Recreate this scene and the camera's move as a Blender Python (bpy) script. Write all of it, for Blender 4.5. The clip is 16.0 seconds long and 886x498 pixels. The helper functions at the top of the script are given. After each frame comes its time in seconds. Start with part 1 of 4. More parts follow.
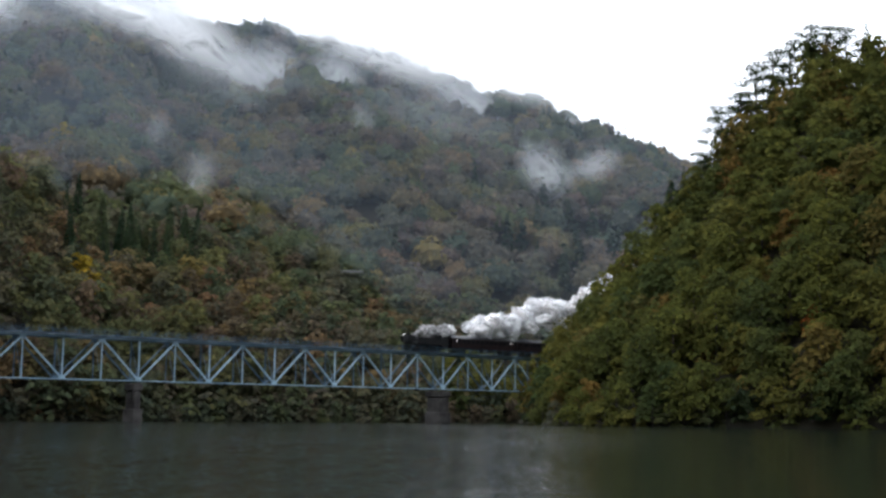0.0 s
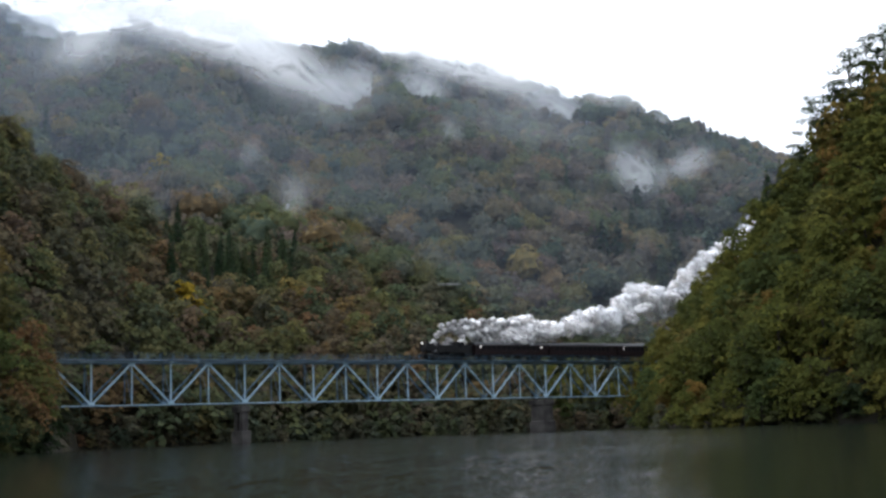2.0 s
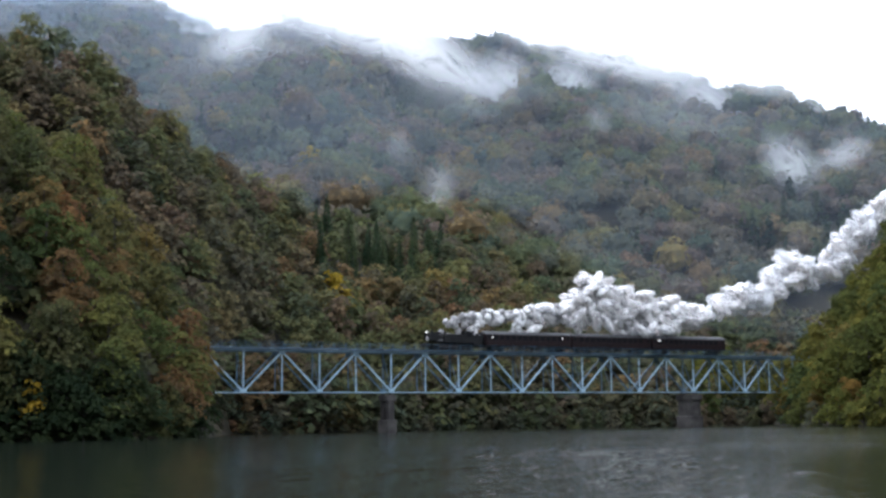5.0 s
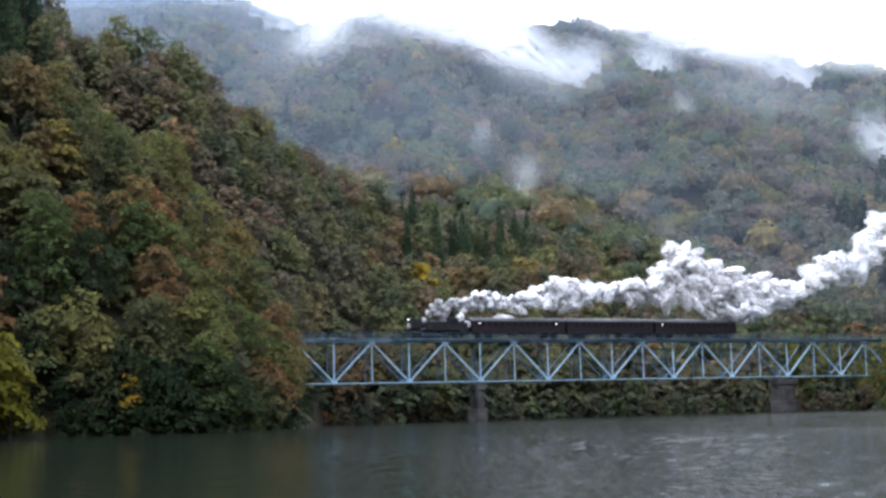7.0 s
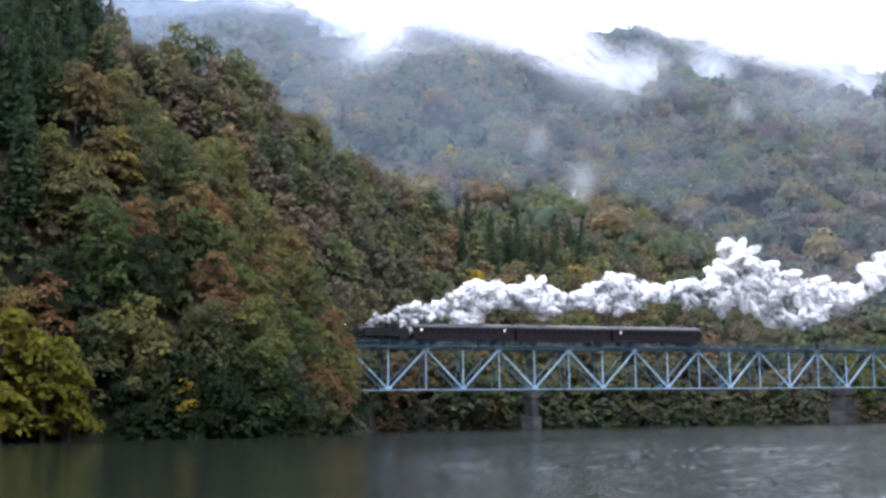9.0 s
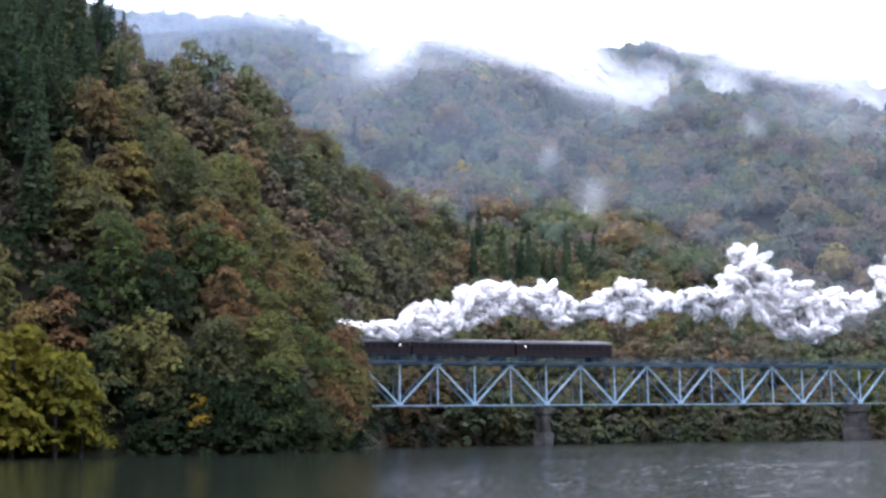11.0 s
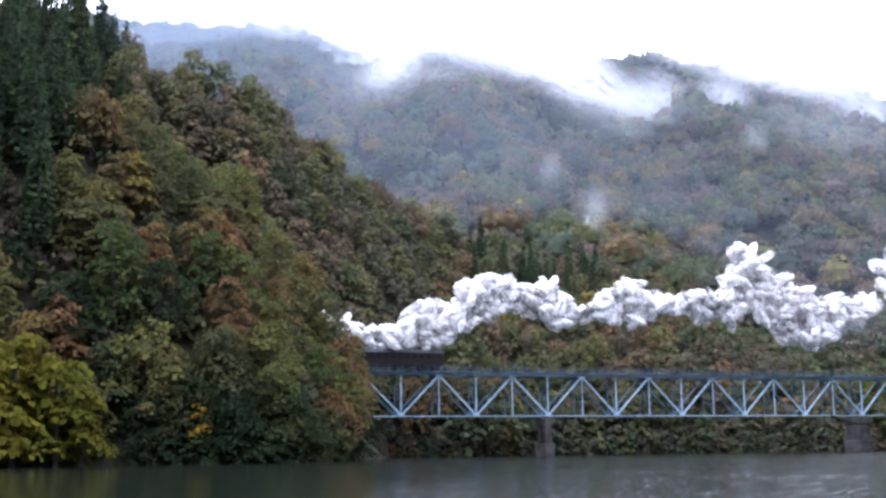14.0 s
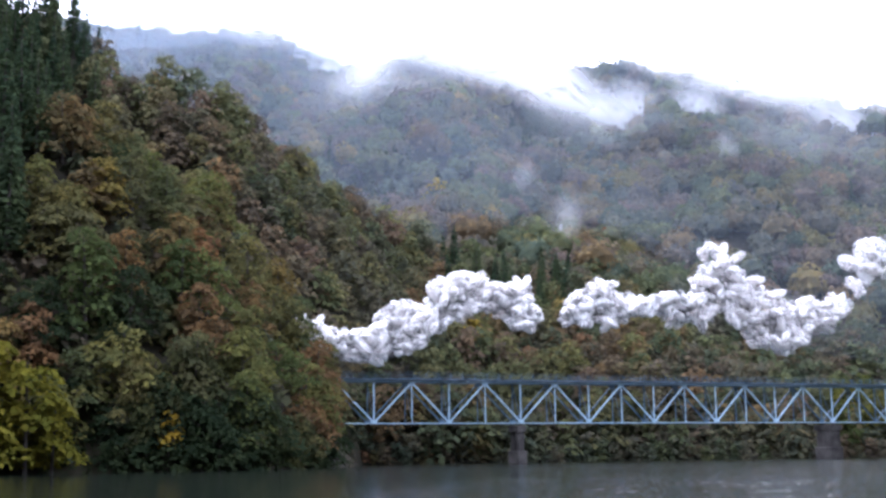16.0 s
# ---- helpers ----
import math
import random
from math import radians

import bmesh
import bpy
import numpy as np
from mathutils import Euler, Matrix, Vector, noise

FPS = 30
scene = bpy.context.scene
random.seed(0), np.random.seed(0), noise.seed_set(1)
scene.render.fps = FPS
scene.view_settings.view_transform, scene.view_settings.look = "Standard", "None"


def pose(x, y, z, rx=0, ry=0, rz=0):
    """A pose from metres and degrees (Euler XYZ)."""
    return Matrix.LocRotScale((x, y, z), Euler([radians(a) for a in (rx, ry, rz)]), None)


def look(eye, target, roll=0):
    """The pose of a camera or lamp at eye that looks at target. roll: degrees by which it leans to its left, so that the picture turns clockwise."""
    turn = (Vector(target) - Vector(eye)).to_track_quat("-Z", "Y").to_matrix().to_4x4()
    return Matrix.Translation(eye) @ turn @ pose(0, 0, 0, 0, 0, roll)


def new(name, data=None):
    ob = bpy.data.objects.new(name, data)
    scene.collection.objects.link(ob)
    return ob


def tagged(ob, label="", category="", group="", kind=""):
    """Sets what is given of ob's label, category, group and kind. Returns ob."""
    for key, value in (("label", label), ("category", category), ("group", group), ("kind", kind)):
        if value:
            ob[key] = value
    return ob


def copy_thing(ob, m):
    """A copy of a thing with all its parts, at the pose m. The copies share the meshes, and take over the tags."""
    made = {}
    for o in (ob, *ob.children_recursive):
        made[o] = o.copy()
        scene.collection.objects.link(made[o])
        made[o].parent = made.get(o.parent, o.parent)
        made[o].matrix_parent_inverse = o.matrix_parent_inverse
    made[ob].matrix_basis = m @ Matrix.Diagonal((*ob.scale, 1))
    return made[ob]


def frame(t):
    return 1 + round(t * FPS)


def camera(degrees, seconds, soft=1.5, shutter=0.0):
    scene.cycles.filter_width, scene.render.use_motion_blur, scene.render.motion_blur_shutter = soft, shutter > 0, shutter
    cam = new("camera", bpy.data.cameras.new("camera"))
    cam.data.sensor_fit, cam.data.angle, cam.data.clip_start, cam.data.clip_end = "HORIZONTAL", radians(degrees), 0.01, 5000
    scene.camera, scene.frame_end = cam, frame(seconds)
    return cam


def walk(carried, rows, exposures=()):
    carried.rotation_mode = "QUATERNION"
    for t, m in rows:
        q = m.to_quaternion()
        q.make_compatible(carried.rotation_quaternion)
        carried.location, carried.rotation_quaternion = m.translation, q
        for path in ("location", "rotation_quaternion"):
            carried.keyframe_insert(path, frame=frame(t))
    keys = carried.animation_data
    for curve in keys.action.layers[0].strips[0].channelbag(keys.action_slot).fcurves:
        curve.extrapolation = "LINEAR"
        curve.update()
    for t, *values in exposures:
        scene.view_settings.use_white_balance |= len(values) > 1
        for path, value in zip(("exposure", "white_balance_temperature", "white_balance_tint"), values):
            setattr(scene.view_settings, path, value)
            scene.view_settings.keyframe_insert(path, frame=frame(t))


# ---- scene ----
EYE = Vector((-67.55, -207.58, 1.18))
cam = camera(39.23, 16.0, soft=2.8)
# seconds, yaw, pitch, roll of a camera that pans from one place on the bank
PATH = [
    (0.0, -40.173, 7.726, 0.45), (0.5, -39.485, 7.67, -0.269), (1.0, -38.56, 7.876, -0.861), (1.5, -36.392, 8.246, -1.658),
    (2.0, -35.748, 8.265, -2.1), (2.5, -34.734, 8.366, -2.07), (3.0, -33.797, 8.079, -1.993), (3.5, -33.102, 8.04, -1.824),
    (4.0, -31.878, 7.862, -1.949), (4.2, -31.18, 8.019, -1.703), (6.5, -26.033, 7.478, -1.223), (7.0, -24.947, 7.638, -1.621),
    (7.5, -24.247, 7.99, -1.363), (8.0, -23.334, 7.968, -1.233), (8.5, -22.587, 7.837, -0.853), (9.0, -22.413, 8.024, -0.958),
    (9.5, -22.097, 8.298, -1.322), (10.0, -21.979, 8.518, -0.985), (12.5, -21.764, 8.957, -0.892), (13.0, -21.562, 8.948, -0.871),
    (13.5, -21.65, 9.077, -0.857), (14.0, -21.812, 9.23, -0.734), (14.5, -22.066, 9.163, -1.178), (15.0, -22.128, 8.993, -0.576),
    (15.5, -22.675, 9.339, -0.904), (16.0, -23.067, 9.539, -0.817),
]
walk(cam, [(t, Matrix.Translation(EYE) @ pose(0, 0, 0, 90 + p, 0, y) @ pose(0, 0, 0, 0, 0, r)) for t, y, p, r in PATH],
     exposures=[(0, 0.64, 6080, 10), (1.5, 0.66, 6030, 10), (2.5, 0.68, 5980, 10), (3.5, 0.85, 5890, 11), (4.2, 0.97, 5840, 11), (6.5, 1.47, 5700, 13), (9, 1.73, 5620, 17), (12.5, 1.77, 5540, 22), (16, 1.64, 5540, 22)])

# ---- light: a bright overcast sky, thin sun behind the cloud ----
SUN_EL, SUN_AZ = 62, 15
world = bpy.data.worlds.new("overcast")
scene.world = world
world.use_nodes = True
wn = world.node_tree.nodes
sky = wn.new("ShaderNodeTexSky")
sky.sky_type, sky.sun_disc = "NISHITA", False
sky.sun_elevation, sky.sun_rotation = radians(SUN_EL), radians(SUN_AZ)
sky.air_density, sky.dust_density, sky.ozone_density = 1.0, 9.0, 1.0
wn["Background"].inputs["Strength"].default_value = 0.15
# the cloud deck: an even bright white over the clear sky
deck = wn.new("ShaderNodeMix")
deck.data_type = "RGBA"
deck.inputs[0].default_value, deck.inputs[7].default_value = 0.85, (10.0, 10.3, 10.6, 1)
world.node_tree.links.new(sky.outputs[0], deck.inputs[6])
world.node_tree.links.new(deck.outputs[2], wn["Background"].inputs[0])
sun = new("sun", bpy.data.lights.new("sun", "SUN"))
sun.data.energy, sun.data.angle, sun.data.color = 0.8, radians(60), (1, 0.97, 0.92)
_a, _e = radians(SUN_AZ), radians(SUN_EL)
sun.matrix_world = look((math.sin(_a) * math.cos(_e) * 500, math.cos(_a) * math.cos(_e) * 500, math.sin(_e) * 500), (0, 0, 0))


# ---- materials ----
def material(name, rough=0.7, metal=0.0, spec=0.5):
    m = bpy.data.materials.new(name)
    m.use_nodes = True
    n, l = m.node_tree.nodes, m.node_tree.links
    b = n["Principled BSDF"]
    b.inputs["Roughness"].default_value, b.inputs["Metallic"].default_value = rough, metal
    b.inputs["Specular IOR Level"].default_value = spec
    return m, n, l, b


def ramp(n, stops):
    r = n.new("ShaderNodeValToRGB")
    e = r.color_ramp.elements
    while len(e) < len(stops):
        e.new(0.5)
    for k, (at, col) in enumerate(stops):
        e[k].position, e[k].color = at, (*col, 1)
    return r


def mix(n, l, fac, a, b, how="MIX"):
    m = n.new("ShaderNodeMix")
    m.data_type, m.blend_type = "RGBA", how
    for slot, v in ((0, fac), (6, a), (7, b)):
        if hasattr(v, "links"):
            l.new(v, m.inputs[slot])
        else:
            m.inputs[slot].default_value = v if slot == 0 else (*v, 1)
    return m.outputs[2]


def worn(name, col, col2, rough=0.6, metal=0.0, scale=1.0, fine=12.0, bump=0.2, spec=0.4):
    """A surface with broad stains and fine grain in object space."""
    m, n, l, b = material(name, rough, metal, spec)
    tc = n.new("ShaderNodeTexCoord")
    big, small = n.new("ShaderNodeTexNoise"), n.new("ShaderNodeTexNoise")
    for tex, s in ((big, scale), (small, fine)):
        tex.inputs["Scale"].default_value, tex.inputs["Detail"].default_value = s, 5
        l.new(tc.outputs["Object"], tex.inputs["Vector"])
    r = ramp(n, [(0.35, col), (0.7, col2)])
    l.new(big.outputs[0], r.inputs[0])
    g = ramp(n, [(0.3, (0.75, 0.75, 0.75)), (0.75, (1.1, 1.1, 1.1))])
    l.new(small.outputs[0], g.inputs[0])
    l.new(mix(n, l, 0.6, r.outputs[0], g.outputs[0], "MULTIPLY"), b.inputs["Base Color"])
    bp = n.new("ShaderNodeBump")
    bp.inputs["Strength"].default_value, bp.inputs["Distance"].default_value = bump, 0.03
    l.new(small.outputs[0], bp.inputs["Height"])
    l.new(bp.outputs[0], b.inputs["Normal"])
    return m


def foliage(name, stops, by_object=True, leaf=0.3):
    """Leaves: a tint for each tree, a lighter or darker shade for each leaf clump."""
    m, n, l, b = material(name, 0.9, 0, 0.0)
    r = ramp(n, stops)
    if by_object:
        l.new(n.new("ShaderNodeObjectInfo").outputs["Random"], r.inputs[0])
    else:
        at = n.new("ShaderNodeAttribute")
        at.attribute_name = "shade_key"
        l.new(at.outputs["Fac"], r.inputs[0])
    geo = n.new("ShaderNodeNewGeometry")
    v = ramp(n, [(0, (1 - leaf,) * 3), (0.7, (1.0, 1.0, 1.0)), (1, (1 + leaf, 1 + leaf * 0.9, 1 + leaf * 0.5))])
    l.new(geo.outputs["Random Per Island"], v.inputs[0])
    tex = n.new("ShaderNodeTexNoise")
    tex.inputs["Scale"].default_value = 0.35
    l.new(geo.outputs["Position"], tex.inputs["Vector"])
    w = ramp(n, [(0.3, (0.8, 0.85, 0.9)), (0.7, (1.2, 1.1, 0.9))])
    l.new(tex.outputs[0], w.inputs[0])
    c = mix(n, l, 1.0, r.outputs[0], v.outputs[0], "MULTIPLY")
    c = mix(n, l, 1.0, c, w.outputs[0], "MULTIPLY")
    l.new(c, b.inputs["Base Color"])
    tr, ms = n.new("ShaderNodeBsdfTranslucent"), n.new("ShaderNodeMixShader")
    ms.inputs[0].default_value = 0.4
    l.new(c, tr.inputs[0])
    l.new(b.outputs[0], ms.inputs[1])
    l.new(tr.outputs[0], ms.inputs[2])
    l.new(ms.outputs[0], n["Material Output"].inputs[0])
    return m


AUTUMN_LEFT = [(0, (0.055, 0.075, 0.03)), (0.2, (0.095, 0.102, 0.036)), (0.36, (0.10, 0.092, 0.04)), (0.5, (0.058, 0.075, 0.038)),
               (0.66, (0.145, 0.078, 0.042)), (0.8, (0.105, 0.108, 0.038)), (0.93, (0.12, 0.075, 0.042)), (1, (0.15, 0.125, 0.038))]
# ridge tints lifted and less rusty, with slight haze in the colour
AUTUMN_RIDGE = [(0, (0.066, 0.081, 0.045)), (0.2, (0.101, 0.104, 0.052)), (0.4, (0.092, 0.079, 0.063)), (0.55, (0.062, 0.081, 0.050)),
                (0.7, (0.110, 0.081, 0.063)), (0.84, (0.114, 0.119, 0.054)), (0.96, (0.141, 0.088, 0.059)), (1, (0.167, 0.136, 0.054))]
AUTUMN_RIGHT = [(0, (0.056, 0.069, 0.025)), (0.3, (0.085, 0.092, 0.025)), (0.55, (0.101, 0.098, 0.028)), (0.75, (0.050, 0.069, 0.028)),
                (0.92, (0.124, 0.098, 0.032)), (1, (0.147, 0.092, 0.032))]
# haze put into the far tints, paler and bluer; mid tints blend towards them
AUTUMN_FAR_HAZED = [(0, (0.078, 0.103, 0.083)), (0.2, (0.106, 0.123, 0.068)), (0.4, (0.129, 0.106, 0.097)), (0.55, (0.084, 0.106, 0.088)),
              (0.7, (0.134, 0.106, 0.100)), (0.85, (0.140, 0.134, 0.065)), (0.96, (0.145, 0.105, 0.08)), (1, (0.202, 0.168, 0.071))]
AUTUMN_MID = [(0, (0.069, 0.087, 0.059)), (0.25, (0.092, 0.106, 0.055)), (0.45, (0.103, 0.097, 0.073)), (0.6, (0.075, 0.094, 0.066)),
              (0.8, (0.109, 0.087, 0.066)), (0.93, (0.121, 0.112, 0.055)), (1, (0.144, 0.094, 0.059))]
M_LEAF_L, M_LEAF_R = foliage("autumn_leaves", AUTUMN_LEFT), foliage("olive_leaves", AUTUMN_RIGHT)
M_STAND_L, M_STAND_R = foliage("upper_autumn_leaves", AUTUMN_RIDGE, False), foliage("upper_olive_leaves", AUTUMN_RIGHT, False)
M_LEAF_LIME = foliage("lime_yellow_leaves", [(0, (0.09, 0.095, 0.016)), (1, (0.125, 0.11, 0.018))])
M_RED = foliage("russet_leaves", [(0, (0.22, 0.075, 0.025)), (1, (0.25, 0.10, 0.03))])
M_LEAF_FAR, M_LEAF_MID = foliage("haze_paled_far_leaves", AUTUMN_FAR_HAZED, False, 0.3), foliage("riverside_leaves", AUTUMN_MID, False, 0.25)
M_CEDAR = foliage("cedar_needles", [(0, (0.028, 0.048, 0.03)), (0.6, (0.042, 0.064, 0.036)), (1, (0.062, 0.078, 0.042))])
# dark green leaves, with the shade under the shore canopy put into their colour
M_EVERGREEN_SHADED = foliage("evergreen_leaves_with_shade", [(0, (0.018, 0.028, 0.016)), (0.6, (0.03, 0.042, 0.022)), (1, (0.045, 0.05, 0.024))])
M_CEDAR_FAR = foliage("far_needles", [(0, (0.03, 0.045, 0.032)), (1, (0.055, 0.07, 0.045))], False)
M_PINE = foliage("pine_needles", [(0, (0.022, 0.036, 0.018)), (1, (0.04, 0.052, 0.022))])
M_YELLOW = foliage("yellow_leaves", [(0, (0.22, 0.17, 0.02)), (1, (0.27, 0.19, 0.03))])
M_BARK = worn("bark", (0.03, 0.024, 0.02), (0.07, 0.06, 0.05), 0.9, 0, 1.5, 14, 0.6)
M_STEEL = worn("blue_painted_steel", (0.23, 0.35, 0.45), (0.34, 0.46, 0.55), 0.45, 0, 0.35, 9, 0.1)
# darker copy of the blue: shade inside the bridge painted in; also the handrails' tone
M_STEEL_DARK = worn("dark_blue_paint_and_shade", (0.04, 0.085, 0.13), (0.075, 0.13, 0.19), 0.5, 0, 0.3, 9, 0.1)
M_DECK = worn("blue_deck_edge_paint", (0.07, 0.15, 0.24), (0.11, 0.21, 0.31), 0.5, 0, 0.3, 9, 0.1)
M_CONCRETE = worn("weathered_concrete", (0.018, 0.016, 0.015), (0.085, 0.077, 0.073), 0.85, 0, 0.35, 6, 0.4)
M_GALV = worn("galvanised_rail", (0.35, 0.36, 0.37), (0.5, 0.5, 0.5), 0.5, 0.3, 1, 12, 0.1)
M_SLEEPER = worn("creosoted_timber", (0.04, 0.033, 0.03), (0.08, 0.07, 0.06), 0.85, 0, 2, 20, 0.4)
M_RAIL = worn("rail_steel", (0.10, 0.07, 0.055), (0.18, 0.14, 0.12), 0.5, 0.6, 2, 20, 0.1)
M_BLACK = worn("loco_black", (0.009, 0.009, 0.010), (0.02, 0.019, 0.019), 0.6, 0, 1, 10, 0.1, 0.15)
M_COACH = worn("coach_brown", (0.013, 0.008, 0.009), (0.021, 0.012, 0.012), 0.5, 0, 0.6, 12, 0.05, 0.15)
M_ROOF = worn("coach_roof_grey", (0.03, 0.03, 0.034), (0.06, 0.06, 0.064), 0.5, 0, 0.5, 9, 0.1, 0.5)
M_GLASS = material("window_glass", 0.18, 0, 0.08)[0]
M_GLASS.node_tree.nodes["Principled BSDF"].inputs["Base Color"].default_value = (0.012, 0.013, 0.015, 1)
# litter brown, darkened so that the shade under the trees is in it
M_GROUND = worn("shade_darkened_leaf_litter", (0.012, 0.011, 0.008), (0.028, 0.024, 0.015), 0.95, 0, 0.05, 0.7, 0.5, 0.1)
M_LIT, _n, _l, _b = material("lamp_glow", 0.4)
_b.inputs["Emission Color"].default_value, _b.inputs["Emission Strength"].default_value = (1, 0.93, 0.8, 1), 1.3


def smoke_material(name, dark, light, solid=1.0, rim=0.22):
    """Droplets that scatter light to both sides; dense in the heart of a puff, thin at the tips of its lobes."""
    m, n, l, b = material(name, 1.0, 0, 0.0)
    geo, tex = n.new("ShaderNodeNewGeometry"), n.new("ShaderNodeTexNoise")
    tex.inputs["Scale"].default_value, tex.inputs["Detail"].default_value = 0.5, 5
    l.new(geo.outputs["Position"], tex.inputs["Vector"])
    r = ramp(n, [(0.3, dark), (0.7, light)])
    l.new(tex.outputs[0], r.inputs[0])
    l.new(r.outputs[0], b.inputs["Base Color"])
    b.inputs["Subsurface Weight"].default_value, b.inputs["Subsurface Scale"].default_value = 0.9, 1.0
    b.inputs["Subsurface Radius"].default_value = (1, 1, 1)
    tr, ms = n.new("ShaderNodeBsdfTranslucent"), n.new("ShaderNodeMixShader")
    l.new(r.outputs[0], tr.inputs[0])
    ms.inputs[0].default_value = 0.12
    l.new(b.outputs[0], ms.inputs[1])
    l.new(tr.outputs[0], ms.inputs[2])
    tc, squash, far = n.new("ShaderNodeTexCoord"), n.new("ShaderNodeVectorMath"), n.new("ShaderNodeVectorMath")
    squash.operation, far.operation = "MULTIPLY", "LENGTH"
    squash.inputs[1].default_value = (0.45, 1, 1)
    l.new(tc.outputs["Object"], squash.inputs[0])
    l.new(squash.outputs[0], far.inputs[0])
    fine, sway = n.new("ShaderNodeTexNoise"), n.new("ShaderNodeMath")
    fine.inputs["Scale"].default_value, fine.inputs["Detail"].default_value, fine.inputs["Roughness"].default_value = 2.0, 6, 0.62
    l.new(tc.outputs["Object"], fine.inputs["Vector"])
    sway.operation, sway.inputs[1].default_value = "MULTIPLY_ADD", 0.9
    l.new(fine.outputs[0], sway.inputs[0])
    l.new(far.outputs["Value"], sway.inputs[2])
    thin, clear, lace = n.new("ShaderNodeMapRange"), n.new("ShaderNodeBsdfTransparent"), n.new("ShaderNodeMixShader")
    thin.interpolation_type = "SMOOTHSTEP"
    thin.inputs[1].default_value, thin.inputs[2].default_value, thin.inputs[3].default_value, thin.inputs[4].default_value = 1.17, 1.5, solid, rim
    l.new(sway.outputs[0], thin.inputs[0])
    l.new(thin.outputs[0], lace.inputs[0])
    l.new(clear.outputs[0], lace.inputs[1])
    l.new(ms.outputs[0], lace.inputs[2])
    l.new(lace.outputs[0], n["Material Output"].inputs[0])
    return m


M_STEAM = smoke_material("steam", (0.79, 0.765, 0.76), (0.89, 0.865, 0.86))
M_WISP = smoke_material("thin_steam", (0.8, 0.8, 0.82), (0.9, 0.9, 0.91), 0.75, 0.05)
M_SOOT = smoke_material("sooty_smoke", (0.2, 0.19, 0.19), (0.5, 0.49, 0.49), 0.9, 0.15)


def haze_material():
    m, n, l, b = material("haze_sheet_tint", 1.0, 0, 0.0)
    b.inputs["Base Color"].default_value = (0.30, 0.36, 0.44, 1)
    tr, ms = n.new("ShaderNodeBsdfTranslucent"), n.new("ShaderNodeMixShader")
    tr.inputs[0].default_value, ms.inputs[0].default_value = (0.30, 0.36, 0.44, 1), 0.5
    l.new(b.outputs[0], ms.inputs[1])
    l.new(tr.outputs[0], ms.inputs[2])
    # haze put into the sheet's tint: thicker higher up the valley, in slow drifts
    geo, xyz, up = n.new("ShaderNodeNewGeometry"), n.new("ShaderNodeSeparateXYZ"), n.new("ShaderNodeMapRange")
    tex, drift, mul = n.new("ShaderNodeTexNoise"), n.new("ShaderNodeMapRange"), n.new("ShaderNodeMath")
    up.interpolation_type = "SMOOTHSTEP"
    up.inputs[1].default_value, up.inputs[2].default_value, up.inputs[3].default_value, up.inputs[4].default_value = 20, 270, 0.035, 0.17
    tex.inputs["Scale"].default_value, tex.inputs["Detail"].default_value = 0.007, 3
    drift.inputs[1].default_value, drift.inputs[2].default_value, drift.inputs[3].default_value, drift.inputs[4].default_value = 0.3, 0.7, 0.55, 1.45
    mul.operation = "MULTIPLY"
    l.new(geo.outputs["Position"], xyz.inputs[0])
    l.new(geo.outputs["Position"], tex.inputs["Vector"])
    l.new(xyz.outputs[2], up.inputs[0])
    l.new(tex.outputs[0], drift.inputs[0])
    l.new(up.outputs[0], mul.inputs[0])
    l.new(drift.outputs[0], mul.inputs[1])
    clear, thin = n.new("ShaderNodeBsdfTransparent"), n.new("ShaderNodeMixShader")
    l.new(mul.outputs[0], thin.inputs[0])
    l.new(clear.outputs[0], thin.inputs[1])
    l.new(ms.outputs[0], thin.inputs[2])
    l.new(thin.outputs[0], n["Material Output"].inputs[0])
    return m


M_HAZE = haze_material()


def water_material():
    m, n, l, b = material("river_water", 0.08, 0, 0.5)
    b.inputs["IOR"].default_value = 1.33
    b.inputs["Base Color"].default_value = (0.007, 0.010, 0.0075, 1)
    geo = n.new("ShaderNodeNewGeometry")
    mp = n.new("ShaderNodeMapping")
    mp.inputs["Scale"].default_value = (1.0, 0.32, 1.0)
    mp.inputs["Rotation"].default_value = (0, 0, radians(28))
    l.new(geo.outputs["Position"], mp.inputs["Vector"])
    add = None
    for s, d in ((1.6, 3), (6.0, 3), (0.03, 2)):
        t = n.new("ShaderNodeTexNoise")
        t.inputs["Scale"].default_value, t.inputs["Detail"].default_value = s, d
        l.new(mp.outputs[0], t.inputs["Vector"])
        if add is None:
            add = t.outputs[0]
        elif s > 1:
            q = n.new("ShaderNodeMath")
            q.operation = "MULTIPLY_ADD"
            q.inputs[1].default_value = 0.4
            l.new(t.outputs[0], q.inputs[0])
            l.new(add, q.inputs[2])
            add = q.outputs[0]
        else:
            calm = n.new("ShaderNodeMapRange")
            calm.inputs[1].default_value, calm.inputs[2].default_value = 0.4, 0.62
            calm.inputs[3].default_value, calm.inputs[4].default_value = 0.14, 0.36
            l.new(t.outputs[0], calm.inputs[0])
    # bump strength scaled by camera bearing, to fit calm and ruffled water in view
    bearing_ruffle, ruffle_strength = n.new("ShaderNodeAttribute"), n.new("ShaderNodeMath")
    bearing_ruffle.attribute_name = "shade_key"
    ruffle_strength.operation = "MULTIPLY"
    l.new(bearing_ruffle.outputs["Fac"], ruffle_strength.inputs[0])
    l.new(calm.outputs[0], ruffle_strength.inputs[1])
    bp = n.new("ShaderNodeBump")
    bp.inputs["Distance"].default_value = 0.35
    l.new(ruffle_strength.outputs[0], bp.inputs["Strength"])
    l.new(add, bp.inputs["Height"])
    l.new(bp.outputs[0], b.inputs["Normal"])
    return m


M_WATER = water_material()


